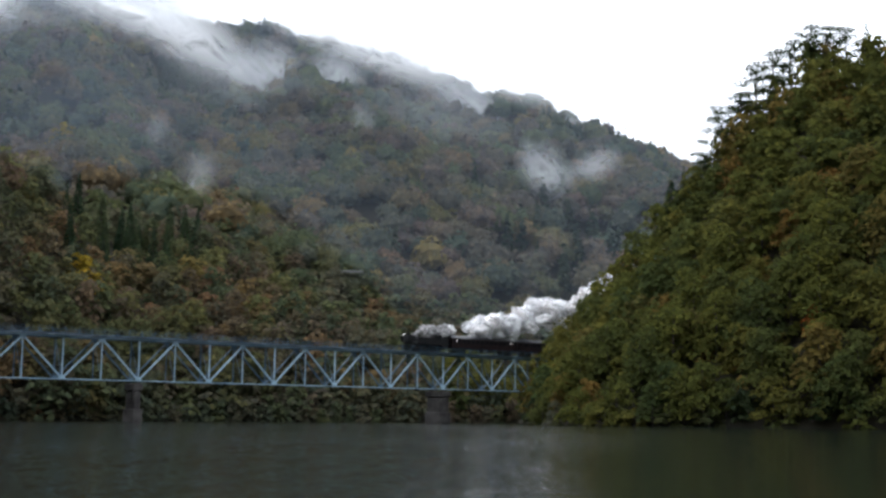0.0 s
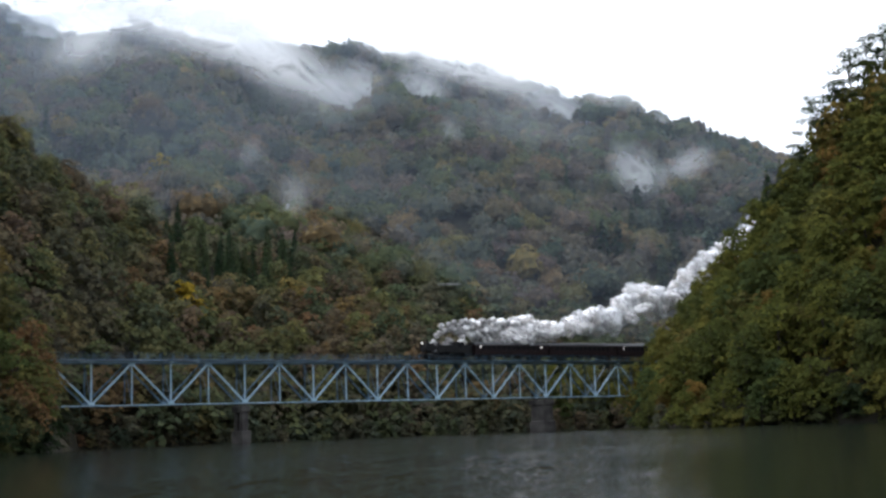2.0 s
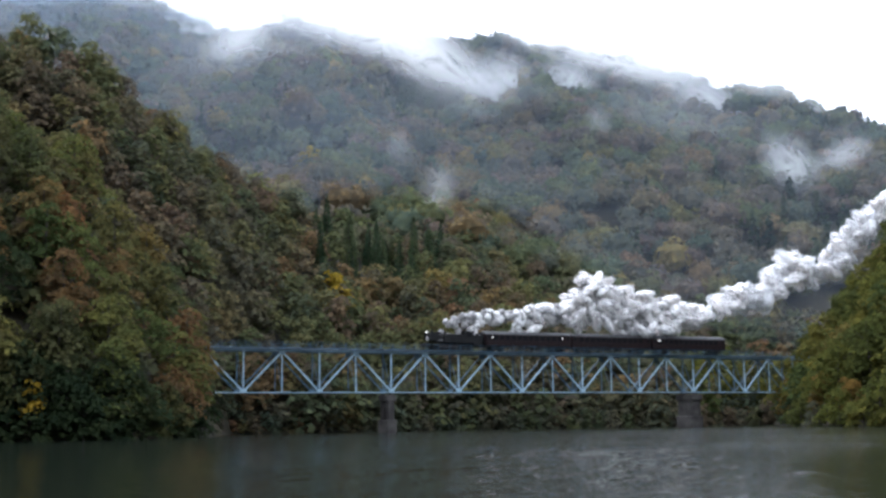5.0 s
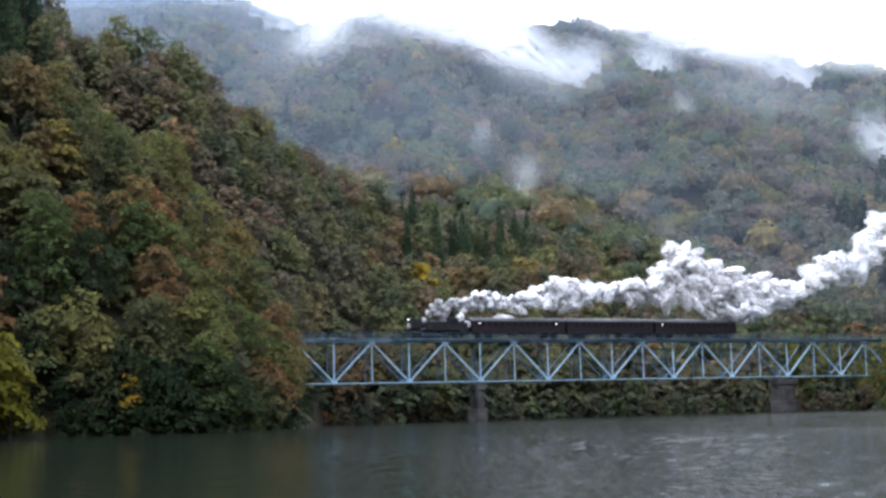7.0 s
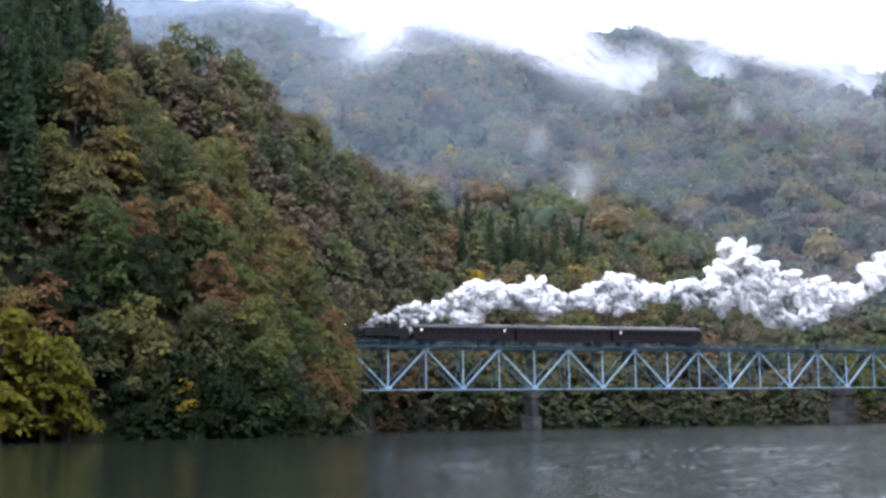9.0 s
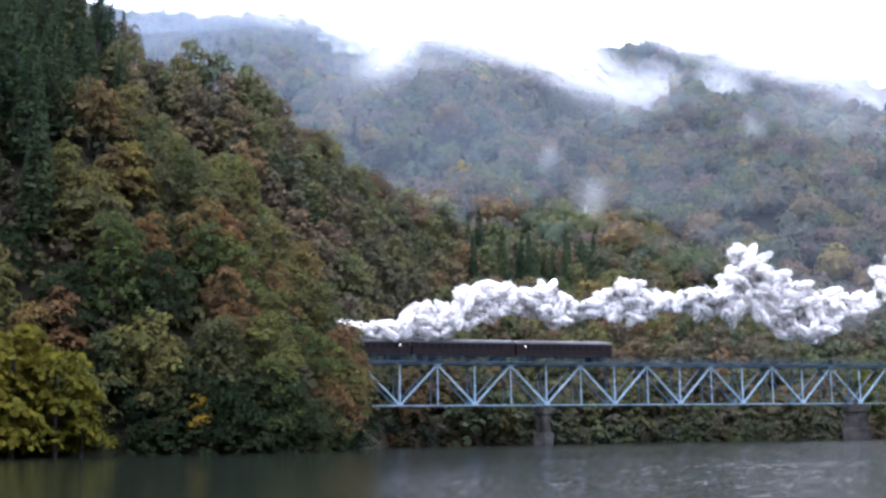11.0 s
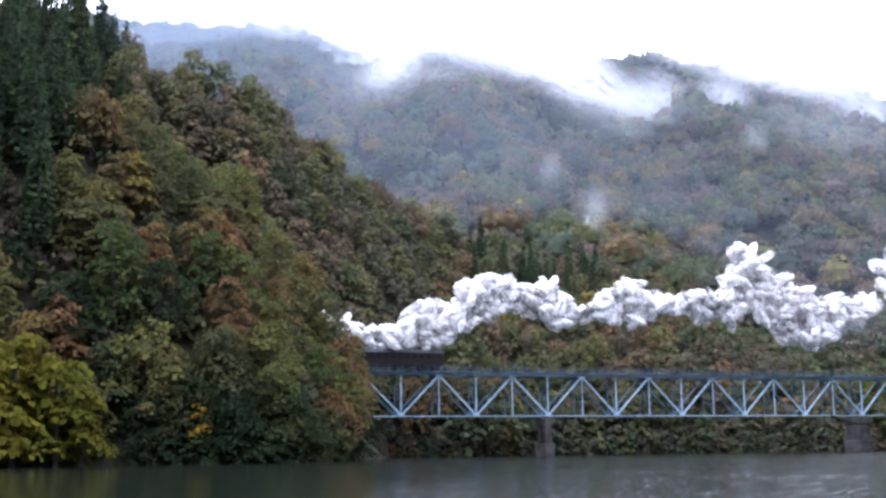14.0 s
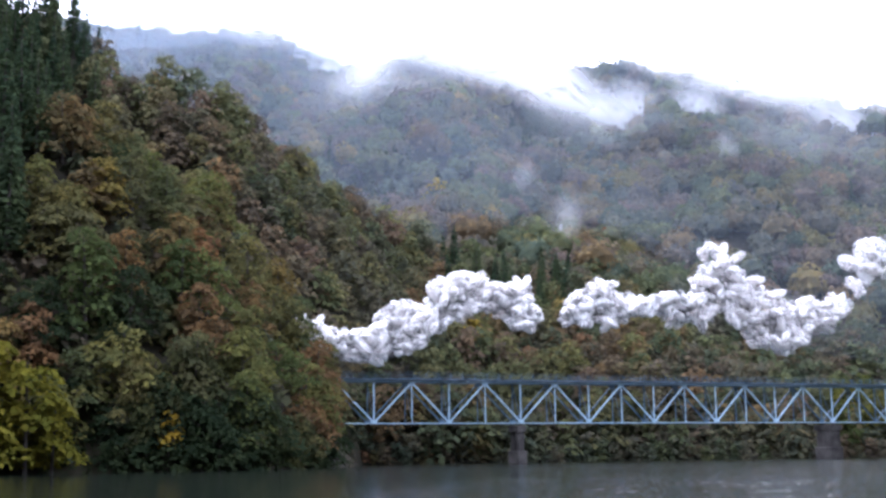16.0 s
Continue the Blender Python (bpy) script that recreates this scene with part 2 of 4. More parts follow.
# ---- mesh helpers ----
def mesh_np(name, verts, quads, mats, tint=None, smooth=False):
    """A mesh of quads from numpy arrays."""
    me = bpy.data.meshes.new(name)
    verts, quads = np.asarray(verts, np.float32), np.asarray(quads, np.int32)
    k = quads.shape[1]
    me.vertices.add(len(verts))
    me.vertices.foreach_set("co", verts.ravel())
    me.loops.add(quads.size)
    me.loops.foreach_set("vertex_index", quads.ravel())
    me.polygons.add(len(quads))
    me.polygons.foreach_set("loop_start", np.arange(0, quads.size, k, dtype=np.int32))
    me.polygons.foreach_set("use_smooth", np.full(len(quads), smooth))
    if tint is not None:
        me.attributes.new("shade_key", "FLOAT", "POINT").data.foreach_set("value", np.asarray(tint, np.float32))
    for m in mats if isinstance(mats, (list, tuple)) else [mats]:
        me.materials.append(m)
    me.update(calc_edges=True)
    return me


def part(name, bm, mat, parent=None, label="", smooth=False):
    """Links a bmesh as one mesh object, under a thing or a part."""
    if isinstance(bm, bmesh.types.BMesh):
        me = bpy.data.meshes.new(name)
        if smooth:
            for f in bm.faces:
                f.smooth = True
        bm.to_mesh(me)
        bm.free()
        me.materials.append(mat)
    else:
        me = bm
    ob = new(name, me)
    ob.parent = parent
    return tagged(ob, label) if label else ob


def box(bm, c, s, bevel=0.0, turn=None):
    m = Matrix.Translation(c) @ (turn or Matrix()) @ Matrix.Diagonal((*s, 1))
    made = bmesh.ops.create_cube(bm, size=1, matrix=m)["verts"]
    if bevel:
        edges = list({e for v in made for e in v.link_edges})
        bmesh.ops.bevel(bm, geom=edges, offset=bevel, segments=1, affect="EDGES")
    return bm


def beam(bm, a, b, w, h):
    """A bar of section w (across) by h from a to b."""
    a, b = Vector(a), Vector(b)
    d = b - a
    q = d.to_track_quat("X", "Z").to_matrix().to_4x4()
    return box(bm, (a + b) / 2, (d.length, w, h), 0, q)


def tube(bm, a, b, r, r2=None, seg=12):
    a, b = Vector(a), Vector(b)
    d = b - a
    m = Matrix.Translation((a + b) / 2) @ d.to_track_quat("Z", "Y").to_matrix().to_4x4()
    bmesh.ops.create_cone(bm, cap_ends=True, segments=seg, radius1=r, radius2=r if r2 is None else r2, depth=d.length, matrix=m)
    return bm


def BM():
    return bmesh.new()


# ---- ground: one sheet with the river bed, the near spurs and the mountain ----
def lut(table):
    xs, ys = zip(*table)
    return lambda a: np.interp(a, xs, ys)


# bearings from the standing place in degrees (clockwise from the y axis): shore distance, crest distance, crest height
L_SHORE = lut([(-40, 120), (-10, 135), (5, 146), (13.2, 146), (15.4, 153), (16.9, 195), (19, 232), (26, 250), (34, 285), (40, 330)])
L_CREST_D = lut([(-40, 300), (5, 290), (13, 285), (20, 315), (26, 350), (32, 370), (40, 400)])
L_CREST_H = lut([(-40, 130), (-10, 118), (5.5, 96), (7.2, 90), (8.6, 82), (10, 85), (11.6, 82), (13.4, 78), (14.8, 72), (16.6, 69), (18, 64), (19.8, 59), (21.6, 54), (23.7, 48), (25.2, 44), (26.8, 41), (28.3, 33), (29.3, 27), (31, 16), (33, 6), (36, -3), (40, -4)])
# a lower spur in front of that ridge, down to the bridge end
N_SHORE = lut([(-40, 120), (-10, 135), (5, 146), (13.2, 146), (15.4, 153), (16.9, 168), (17.7, 188), (18.2, 198), (18.7, 240), (40, 400)])
N_CREST_D = lut([(-40, 200), (16, 196), (17.8, 205), (19, 260), (40, 420)])
N_CREST_H = lut([(-40, 75), (-10, 68), (5, 57), (8.8, 46), (10.6, 40), (11.6, 37), (13.4, 32), (14.5, 26.5), (15.7, 20), (16.2, 16), (17.2, 11), (17.9, 7), (18.5, -2), (19, -4), (40, -4)])
R_SHORE = lut([(38, 330), (43.5, 292), (45.3, 222), (47, 206), (52, 198), (60, 186), (75, 150), (100, 90)])
R_CREST_D = lut([(38, 340), (45, 300), (50, 285), (57, 290), (75, 280), (100, 220)])
R_CREST_H = lut([(38, -4), (43, -3), (44.8, 8), (46, 18), (48, 29), (50.8, 43), (52.5, 54), (54.4, 64), (57, 76), (60, 77), (75, 90), (100, 95)])
M_FOOT = lut([(-40, 420), (18, 300), (24, 262), (30, 268), (38, 292), (43, 306), (50, 330), (70, 420)])
M_CREST_D = lut([(-40, 1500), (8, 1450), (20, 1250), (28, 1000), (35, 980), (45, 1000), (55, 1050), (70, 1200)])
M_CREST_H = lut([(-40, 480), (5, 500), (8.8, 487), (10.6, 474), (12.5, 474), (15, 456), (16.7, 430), (19.2, 400), (22.2, 378), (24, 355), (27, 312), (29, 302), (31.5, 304), (33, 301), (35.3, 291), (38.3, 269), (41.8, 255), (43.2, 254), (47.2, 233), (49.8, 216), (52.5, 201), (60, 170), (70, 150)])
S_CREST_D = 760.0
S_CREST_H = lut([(0, 175), (8, 225), (10.9, 230), (14, 224), (15.7, 212), (17.3, 214), (19.4, 222), (21.6, 228), (24, 215), (27, 175), (30, 120), (34, 0), (40, -10)])
TRACK_Y, RAIL_Z = 1.7, 15.35


def rise(d, foot, crest, h, fall=0.35, power=0.85):
    """Height of a slope that climbs from foot to crest and drops again behind it."""
    u = np.clip((d - foot) / np.maximum(crest - foot, 1), 0, 1)
    back = np.maximum(d - crest, 0) * fall
    return np.where(d < foot, -2.5 - 0 * d, -2.5 + (h + 2.5) * (u ** power)) - back


def bumps(x, y):
    return (np.sin(x / 37 + 1.3) * np.cos(y / 41 + 0.4) + 0.6 * np.sin(x / 17 + y / 23) + 0.4 * np.sin(x / 9.1 - y / 11.3))


def height(x, y):
    x, y = np.asarray(x, float), np.asarray(y, float)
    dx, dy = x - EYE.x, y - EYE.y
    d, az = np.hypot(dx, dy), np.degrees(np.arctan2(dx, dy))
    b = bumps(x, y)
    front = np.abs(az) < 100
    left = rise(d, np.where(az < 18.5, np.maximum(L_SHORE(az), 208), L_SHORE(az)), L_CREST_D(az), L_CREST_H(az), 0.25)
    left = np.maximum(left, rise(d, N_SHORE(az), N_CREST_D(az), N_CREST_H(az), 0.7, 0.8))
    right = rise(d, R_SHORE(az), R_CREST_D(az), R_CREST_H(az), 0.3)
    right = np.where(az > 38, right, -4)
    far = rise(d, M_FOOT(az), M_CREST_D(az), M_CREST_H(az), 0.2, 0.92)
    mid = np.clip((d - M_FOOT(az)) / np.maximum(M_CREST_D(az) - M_FOOT(az), 1), 0, 1)
    gully = np.sin(x / 52 + np.sin(y / 90) * 1.4) + 0.5 * np.sin(x / 23 - y / 61)
    far = far + b * np.clip((d - 330) / 200, 0, 1) * 4 + gully * 15 * mid * (1 - mid) * 4
    spur = rise(d, 330, S_CREST_D, S_CREST_H(az), 0.45, 0.9) + b * np.clip((d - 400) / 200, 0, 1) * 4
    z = np.maximum(np.maximum(left, right), np.maximum(far, spur))
    z = z + np.clip((z - 1) / 12, 0, 1) * b * 1.2
    z = np.where(front, z, -2.5)
    # the camera's bank, and behind it an unseen hill added to block sky light
    bank = 0.2 + np.clip(-dy - 1.0, 0, 20) * 0.12 + np.clip(-dy - 20, 0, 260) * 0.85
    z = np.where(dy < 3.5, np.maximum(z, np.where(dy > -1, 0.2 - (dy + 1) * 0.6, bank)), z)
    # cutting for the railway through both spurs
    cut = RAIL_Z - 0.75 + np.maximum(np.abs(y - TRACK_Y) - 4.2, 0) * 2.4
    near_line = (x < -2) | (x > 143)
    z = np.where(near_line & (np.abs(y - TRACK_Y) < 60), np.minimum(z, cut), z)
    return z


def axis(a, b, fine0, fine1, fine, coarse):
    return np.unique(np.round(np.r_[np.arange(a, fine0, coarse), np.arange(fine0, fine1, fine), np.arange(fine1, b + 1, coarse)], 2))


def ground():
    xs, ys = axis(-1500, 2200, -200, 260, 6, 22), axis(-700, 2000, -215, 190, 6, 22)
    gx, gy = np.meshgrid(xs, ys)
    v = np.stack([gx, gy, height(gx, gy)], -1).reshape(-1, 3)
    w = len(xs)
    i = (np.arange(len(ys) - 1)[:, None] * w + np.arange(w - 1)).reshape(-1)
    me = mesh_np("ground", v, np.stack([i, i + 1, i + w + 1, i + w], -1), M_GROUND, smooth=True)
    return tagged(new("ground", me), "steep leaf-littered mountain slopes above the river, brown darkened as tree shade", "ground", kind="structure")


ground()
def water():
    """The river's surface: one sheet round the standing place, with real ripples that are finest close by."""
    r = np.random.default_rng(3)
    az = np.radians(np.r_[np.arange(-180, -6, 6.0), np.arange(-6, 66, 0.2), np.arange(66, 181, 6.0)])
    d = np.r_[np.geomspace(0.4, 8.8, 20), np.geomspace(9, 330, 430), 420, 600, 900, 1400, 1900]
    a, q = np.meshgrid(az, d)
    x, y = EYE.x + q * np.sin(a), EYE.y + q * np.cos(a)
    z = np.zeros_like(x)
    for _ in range(40):
        wave = r.uniform(0.16, 0.75)
        way = radians(28) + r.normal(0, 0.75)
        k = 2 * math.pi / wave
        fade = np.clip(wave / (q * 0.008) - 0.6, 0, 1)
        z += fade * 0.0044 * wave * np.sin(k * (x * math.sin(way) + y * math.cos(way)) + r.uniform(0, 6.3) + 1.5 * np.sin(x * 0.21 + y * 0.13))
    # gusts: ruffled and smooth patches, then scaled by bearing to fit the camera's view
    gust = np.sin(x / 11 + 1.7 * np.sin(y / 19)) * np.sin(y / 15 + x / 37) + 0.5 * np.sin(x / 5.3 - y / 7.7)
    deg = np.degrees(a) + 3 * np.sin(q / 17)
    bearing_ruffle = np.interp(deg, [-20, 9, 16, 24, 43, 48, 54, 80], [0.25, 0.25, 0.55, 1.2, 1.2, 0.6, 0.2, 0.2])
    z *= np.clip(0.8 + 0.5 * gust, 0.2, 1.4) * bearing_ruffle * np.clip(q / 32, 0.55, 1)
    w = len(az)
    i = (np.arange(len(d) - 1)[:, None] * w + np.arange(w - 1)).reshape(-1)
    v = np.stack([x, y, z], -1).reshape(-1, 3)
    me = mesh_np("water", v, np.stack([i, i + w, i + w + 1, i + 1], -1), M_WATER, bearing_ruffle.ravel(), smooth=True)
    return new("water", me)


tagged(water(), "dark grey-green river water with small ripples", "river", kind="structure")

# ---- trees ----
rng = np.random.default_rng(5)


def leaf_quads(pos, nrm, size, r):
    """Irregular leaf-clump quads at pos, facing nrm."""
    n = len(pos)
    nrm = nrm / np.linalg.norm(nrm, axis=1, keepdims=True)
    t = np.cross(nrm, r.normal(size=(n, 3)))
    t /= np.linalg.norm(t, axis=1, keepdims=True)
    s = np.cross(nrm, t)
    k = size * r.uniform(0.6, 1.3, (n, 1))
    a = [t * k, s * k * r.uniform(0.55, 0.9, (n, 1)), -t * k * r.uniform(0.7, 1, (n, 1)), -s * k * r.uniform(0.55, 0.9, (n, 1))]
    v = np.stack([pos + q + nrm * size * r.uniform(-0.35, 0.35, (n, 1)) for q in a], 1).reshape(-1, 3)
    return v, np.arange(4 * n).reshape(n, 4)


def broad_crown(r, height_m, radius, lobes, leaves, size, low=0.12):
    """A dome of overlapping leafy sprays in tiers, each spray arched and drooping at its rim."""
    c, rad = [], []
    for k in range(lobes):
        u = low + (0.9 - low) * (k + r.uniform(0, 1)) / lobes
        reach = radius * (1.0 - 0.6 * max(0, u - 0.4) / 0.5) * math.sqrt(r.uniform(0.1, 1)) * 0.74
        a = k * 2.4 + r.uniform(-0.7, 0.7)
        c.append((reach * math.cos(a), reach * math.sin(a), u * height_m))
        rad.append(radius * r.uniform(0.3, 0.56) * (1.1 - 0.35 * u))
    c, rad = np.array(c), np.array(rad)
    k = r.choice(lobes, leaves, p=rad ** 2 / np.sum(rad ** 2))
    a, q = r.uniform(0, 2 * math.pi, leaves), np.sqrt(r.uniform(0, 1, leaves)) * r.uniform(0.85, 1.15, leaves)
    arch = 0.42 * (1 - q ** 2) - 0.24 * q ** 3 + r.normal(0, 0.07, leaves)
    p = c[k] + np.stack([np.cos(a) * q, np.sin(a) * q, arch], -1) * rad[k][:, None]
    p[:, 2] = np.maximum(p[:, 2], 0.2)
    d = np.stack([np.cos(a) * q * 0.9, np.sin(a) * q * 0.9, np.full(leaves, 0.75)], -1) + np.stack([c[k, 0], c[k, 1], 0 * q], -1) / radius * 0.5
    return leaf_quads(p, d + r.normal(size=(leaves, 3)) * 0.3, size, r)


def far_crown(seed, height_m, radius, lobes, leaves, size, rings, seg):
    """A far tree: a closed dome of rounded boughs with loose leaf clumps on it."""
    r = np.random.default_rng(seed)
    d = r.normal(size=(lobes, 3))
    d[:, 2] = np.abs(d[:, 2]) * 0.9 + 0.05
    d /= np.linalg.norm(d, axis=1, keepdims=True)
    ball = r.uniform(0.3, 0.52, lobes)
    stem = r.uniform(0.45, 0.72, lobes)

    def out(n):
        k = n @ d.T * stem
        h2 = stem ** 2 - k ** 2
        return np.maximum(0.5, np.where((k > 0) & (h2 < ball ** 2), k + np.sqrt(np.maximum(ball ** 2 - h2, 0)), 0).max(1))

    e, a = np.meshgrid(np.linspace(-0.35, 1.5, rings), np.arange(seg) * 2 * math.pi / seg, indexing="ij")
    n = np.stack([np.cos(e) * np.cos(a), np.cos(e) * np.sin(a), np.sin(e)], -1).reshape(-1, 3)
    size3 = np.array([radius, radius, height_m * 0.62])
    dome = n * (0.86 * out(n) * r.uniform(0.95, 1.05, len(n)))[:, None] * size3 + np.array([0, 0, height_m * 0.36])
    i, k = np.meshgrid(np.arange(rings - 1), np.arange(seg), indexing="ij")
    f = np.stack([i * seg + k, i * seg + (k + 1) % seg, (i + 1) * seg + (k + 1) % seg, (i + 1) * seg + k], -1).reshape(-1, 4)
    m = r.normal(size=(leaves, 3))
    m[:, 2] = np.abs(m[:, 2]) - 0.25
    m /= np.linalg.norm(m, axis=1, keepdims=True)
    p = m * (out(m) * r.uniform(0.92, 1.14, leaves))[:, None] * size3 + np.array([0, 0, height_m * 0.36])
    v, q = leaf_quads(p, m + r.normal(size=(leaves, 3)) * 0.35, size, r)
    return np.concatenate([dome, v]), np.concatenate([f, q + len(dome)])


def cone_crown(r, height_m, radius, leaves, size, low=0.1):
    """A cedar: drooping sprays in whorls on a narrow cone."""
    u = low + (1 - low) * (1 - np.sqrt(r.uniform(0, 1, leaves)))
    tiers = np.round(u * 16) / 16
    u = np.clip(tiers + r.uniform(-0.028, 0.02, leaves), low, 1)
    a = r.uniform(0, 2 * math.pi, leaves)
    a = np.round(a * 1.6) / 1.6 + r.normal(0, 0.18, leaves) + tiers * 37
    q = radius * (1 - u) ** 0.8 * np.sqrt(r.uniform(0.25, 1, leaves)) * r.uniform(0.75, 1.15, leaves)
    p = np.stack([q * np.cos(a), q * np.sin(a), u * height_m - q * 0.35], -1)
    d = np.stack([np.cos(a) * 0.6, np.sin(a) * 0.6, np.full(leaves, 0.8)], -1)
    return leaf_quads(p, d + r.normal(size=(leaves, 3)) * 0.35, size, r)


def pine_crown(r, height_m, radius, pads, leaves, size):
    """A red pine: flat needle pads at the ends of level limbs."""
    c = []
    for k in range(pads):
        u = 0.35 + 0.63 * k / (pads - 1)
        reach = radius * (1.15 - u) * r.uniform(0.45, 1.1)
        a = k * 2.4 + r.uniform(-0.4, 0.4)
        c.append((reach * math.cos(a), reach * math.sin(a), u * height_m, radius * r.uniform(0.22, 0.36)))
    c = np.array(c)
    k = r.integers(0, pads, leaves)
    d = r.normal(size=(leaves, 3))
    d /= np.linalg.norm(d, axis=1, keepdims=True)
    p = c[k, :3] + d * (c[k, 3] * np.sqrt(r.uniform(0.1, 1, leaves)))[:, None] * np.array([1.25, 1.25, 0.3])
    d[:, 2] += 0.8
    v, q = leaf_quads(p, d + r.normal(size=(leaves, 3)) * 0.3, size, r)
    return v, q, c


def trunk_mesh(r, height_m, radius, limbs):
    bm = BM()
    lean = r.uniform(-0.04, 0.04, 2) * height_m
    tube(bm, (0, 0, -1.2), (lean[0] * 0.4, lean[1] * 0.4, height_m * 0.45), radius, radius * 0.7, 8)
    tube(bm, (lean[0] * 0.4, lean[1] * 0.4, height_m * 0.44), (lean[0], lean[1], height_m * 0.9), radius * 0.7, radius * 0.15, 7)
    for tip in limbs:
        h0 = max(tip[2] * 0.75, height_m * 0.12)
        tube(bm, (0, 0, h0), tip, radius * 0.32, radius * 0.08, 5)
    return bm


def tree_kind(seed, how, leaf_mat, height_m, radius, leaves, size, low=0.12, lobes=18):
    """A model tree (trunk and crown under an Empty), to be copied."""
    r = np.random.default_rng(seed)
    tree = new("tree" if how == "broad" else "cedar_tree" if how == "cone" else "pine_tree")
    if how == "broad":
        v, q = broad_crown(r, height_m, radius, lobes, leaves, size, low)
        limbs = [(radius * 0.55 * math.cos(a), radius * 0.55 * math.sin(a), height_m * h) for a, h in zip(r.uniform(0, 6.3, 5), r.uniform(0.35, 0.8, 5))]
    elif how == "cone":
        v, q = cone_crown(r, height_m, radius, leaves, size, low)
        limbs = []
    else:
        v, q, c = pine_crown(r, height_m, radius, lobes, leaves, size)
        limbs = [tuple(p[:3]) for p in c]
    part("trunk", trunk_mesh(r, height_m, height_m * 0.018 + 0.05, limbs), M_BARK, tree, "brown bark trunk with limbs")
    part("crown", mesh_np("crown", v, q, leaf_mat), None, tree)
    return tree


def at(x, y, turn=0.0, s=1.0, sz=None, sink=0.3):
    return Matrix.Translation((x, y, max(float(height(x, y)), 0.0) - sink)) @ pose(0, 0, 0, 0, 0, turn) @ Matrix.Diagonal((s, s, sz or s, 1))


def polar(az, d):
    a = radians(az)
    return EYE.x + d * math.sin(a), EYE.y + d * math.cos(a)


def plant(kinds, weights, spots, group, label, category, smin=0.8, smax=1.25):
    """Copies of model trees on the slope, one at each spot."""
    for k, (x, y) in enumerate(spots):
        src = kinds[rng.choice(len(kinds), p=weights)]
        s = rng.uniform(smin, smax)
        t = copy_thing(src, at(x, y, rng.uniform(0, 360), s, s * rng.uniform(0.85, 1.2)))
        tagged(t, label, category, group)


def off_track(x, y, z):
    return (np.abs(y - TRACK_Y) > 5.8) | ((x > 4) & (x < 140) & (z < 3.5))


def spots(x0, x1, y0, y1, step, keep):
    """Jittered grid of places that pass the test keep(x, y, z, az, d)."""
    gx, gy = np.meshgrid(np.arange(x0, x1, step), np.arange(y0, y1, step))
    gx = (gx + rng.uniform(-0.42, 0.42, gx.shape) * step).ravel()
    gy = (gy + rng.uniform(-0.42, 0.42, gy.shape) * step).ravel()
    z = height(gx, gy)
    dx, dy = gx - EYE.x, gy - EYE.y
    ok = keep(gx, gy, z, np.degrees(np.arctan2(dx, dy)), np.hypot(dx, dy)) & off_track(gx, gy, z)
    return np.stack([gx[ok], gy[ok]], -1)


def stand(name, sp, pick, label, mat, smin=0.8, smax=1.3, lo=0.0, hi=1.0):
    """Woods as one mesh of real crowns; each tree has its own tint."""
    vs, qs, ts, off = [], [], [], 0
    z = np.maximum(height(sp[:, 0], sp[:, 1]), -0.1)
    kin = np.sin(sp[:, 0] / 31 + 2 * np.sin(sp[:, 1] / 57)) * np.cos(sp[:, 1] / 39 + sp[:, 0] / 83)
    for k in range(len(sp)):
        v, q = pick[rng.integers(len(pick))]
        a, s = rng.uniform(0, 6.283), rng.uniform(smin, smax)
        ca, sa = math.cos(a) * s, math.sin(a) * s
        w = np.stack([v[:, 0] * ca - v[:, 1] * sa + sp[k, 0], v[:, 0] * sa + v[:, 1] * ca + sp[k, 1], v[:, 2] * s * rng.uniform(0.85, 1.2) + z[k] - 0.3], -1)
        vs.append(w), qs.append(q + off), ts.append(np.full(len(v), lo + (hi - lo) * ((0.5 * kin[k] + rng.uniform(0, 0.75)) % 1.0)))
        off += len(v)
    me = mesh_np(name, np.concatenate(vs), np.concatenate(qs), mat, np.concatenate(ts))
    return tagged(new(name, me), label, "woods", kind="stuff")


def on_slope(az, el, d0=150.0):
    """Distance at which the ground is met in a direction."""
    d = np.arange(d0, 1500, 2.0)
    x, y = EYE.x + d * math.sin(radians(az)), EYE.y + d * math.cos(radians(az))
    over = height(x, y) + 4 > EYE.z + d * math.tan(radians(el))
    return float(d[np.argmax(over)])


def bearing(sp):
    dx, dy = sp[:, 0] - EYE.x, sp[:, 1] - EYE.y
    return np.degrees(np.arctan2(dx, dy)), np.hypot(dx, dy)


def shore_line(az0, az1, shore, step, back):
    out, a = [], az0
    while a < az1:
        d = float(shore(a)) + back + rng.uniform(-0.8, 1.2)
        out.append(polar(a, d))
        a += math.degrees(step / d) * rng.uniform(0.8, 1.2)
    return np.array(out)


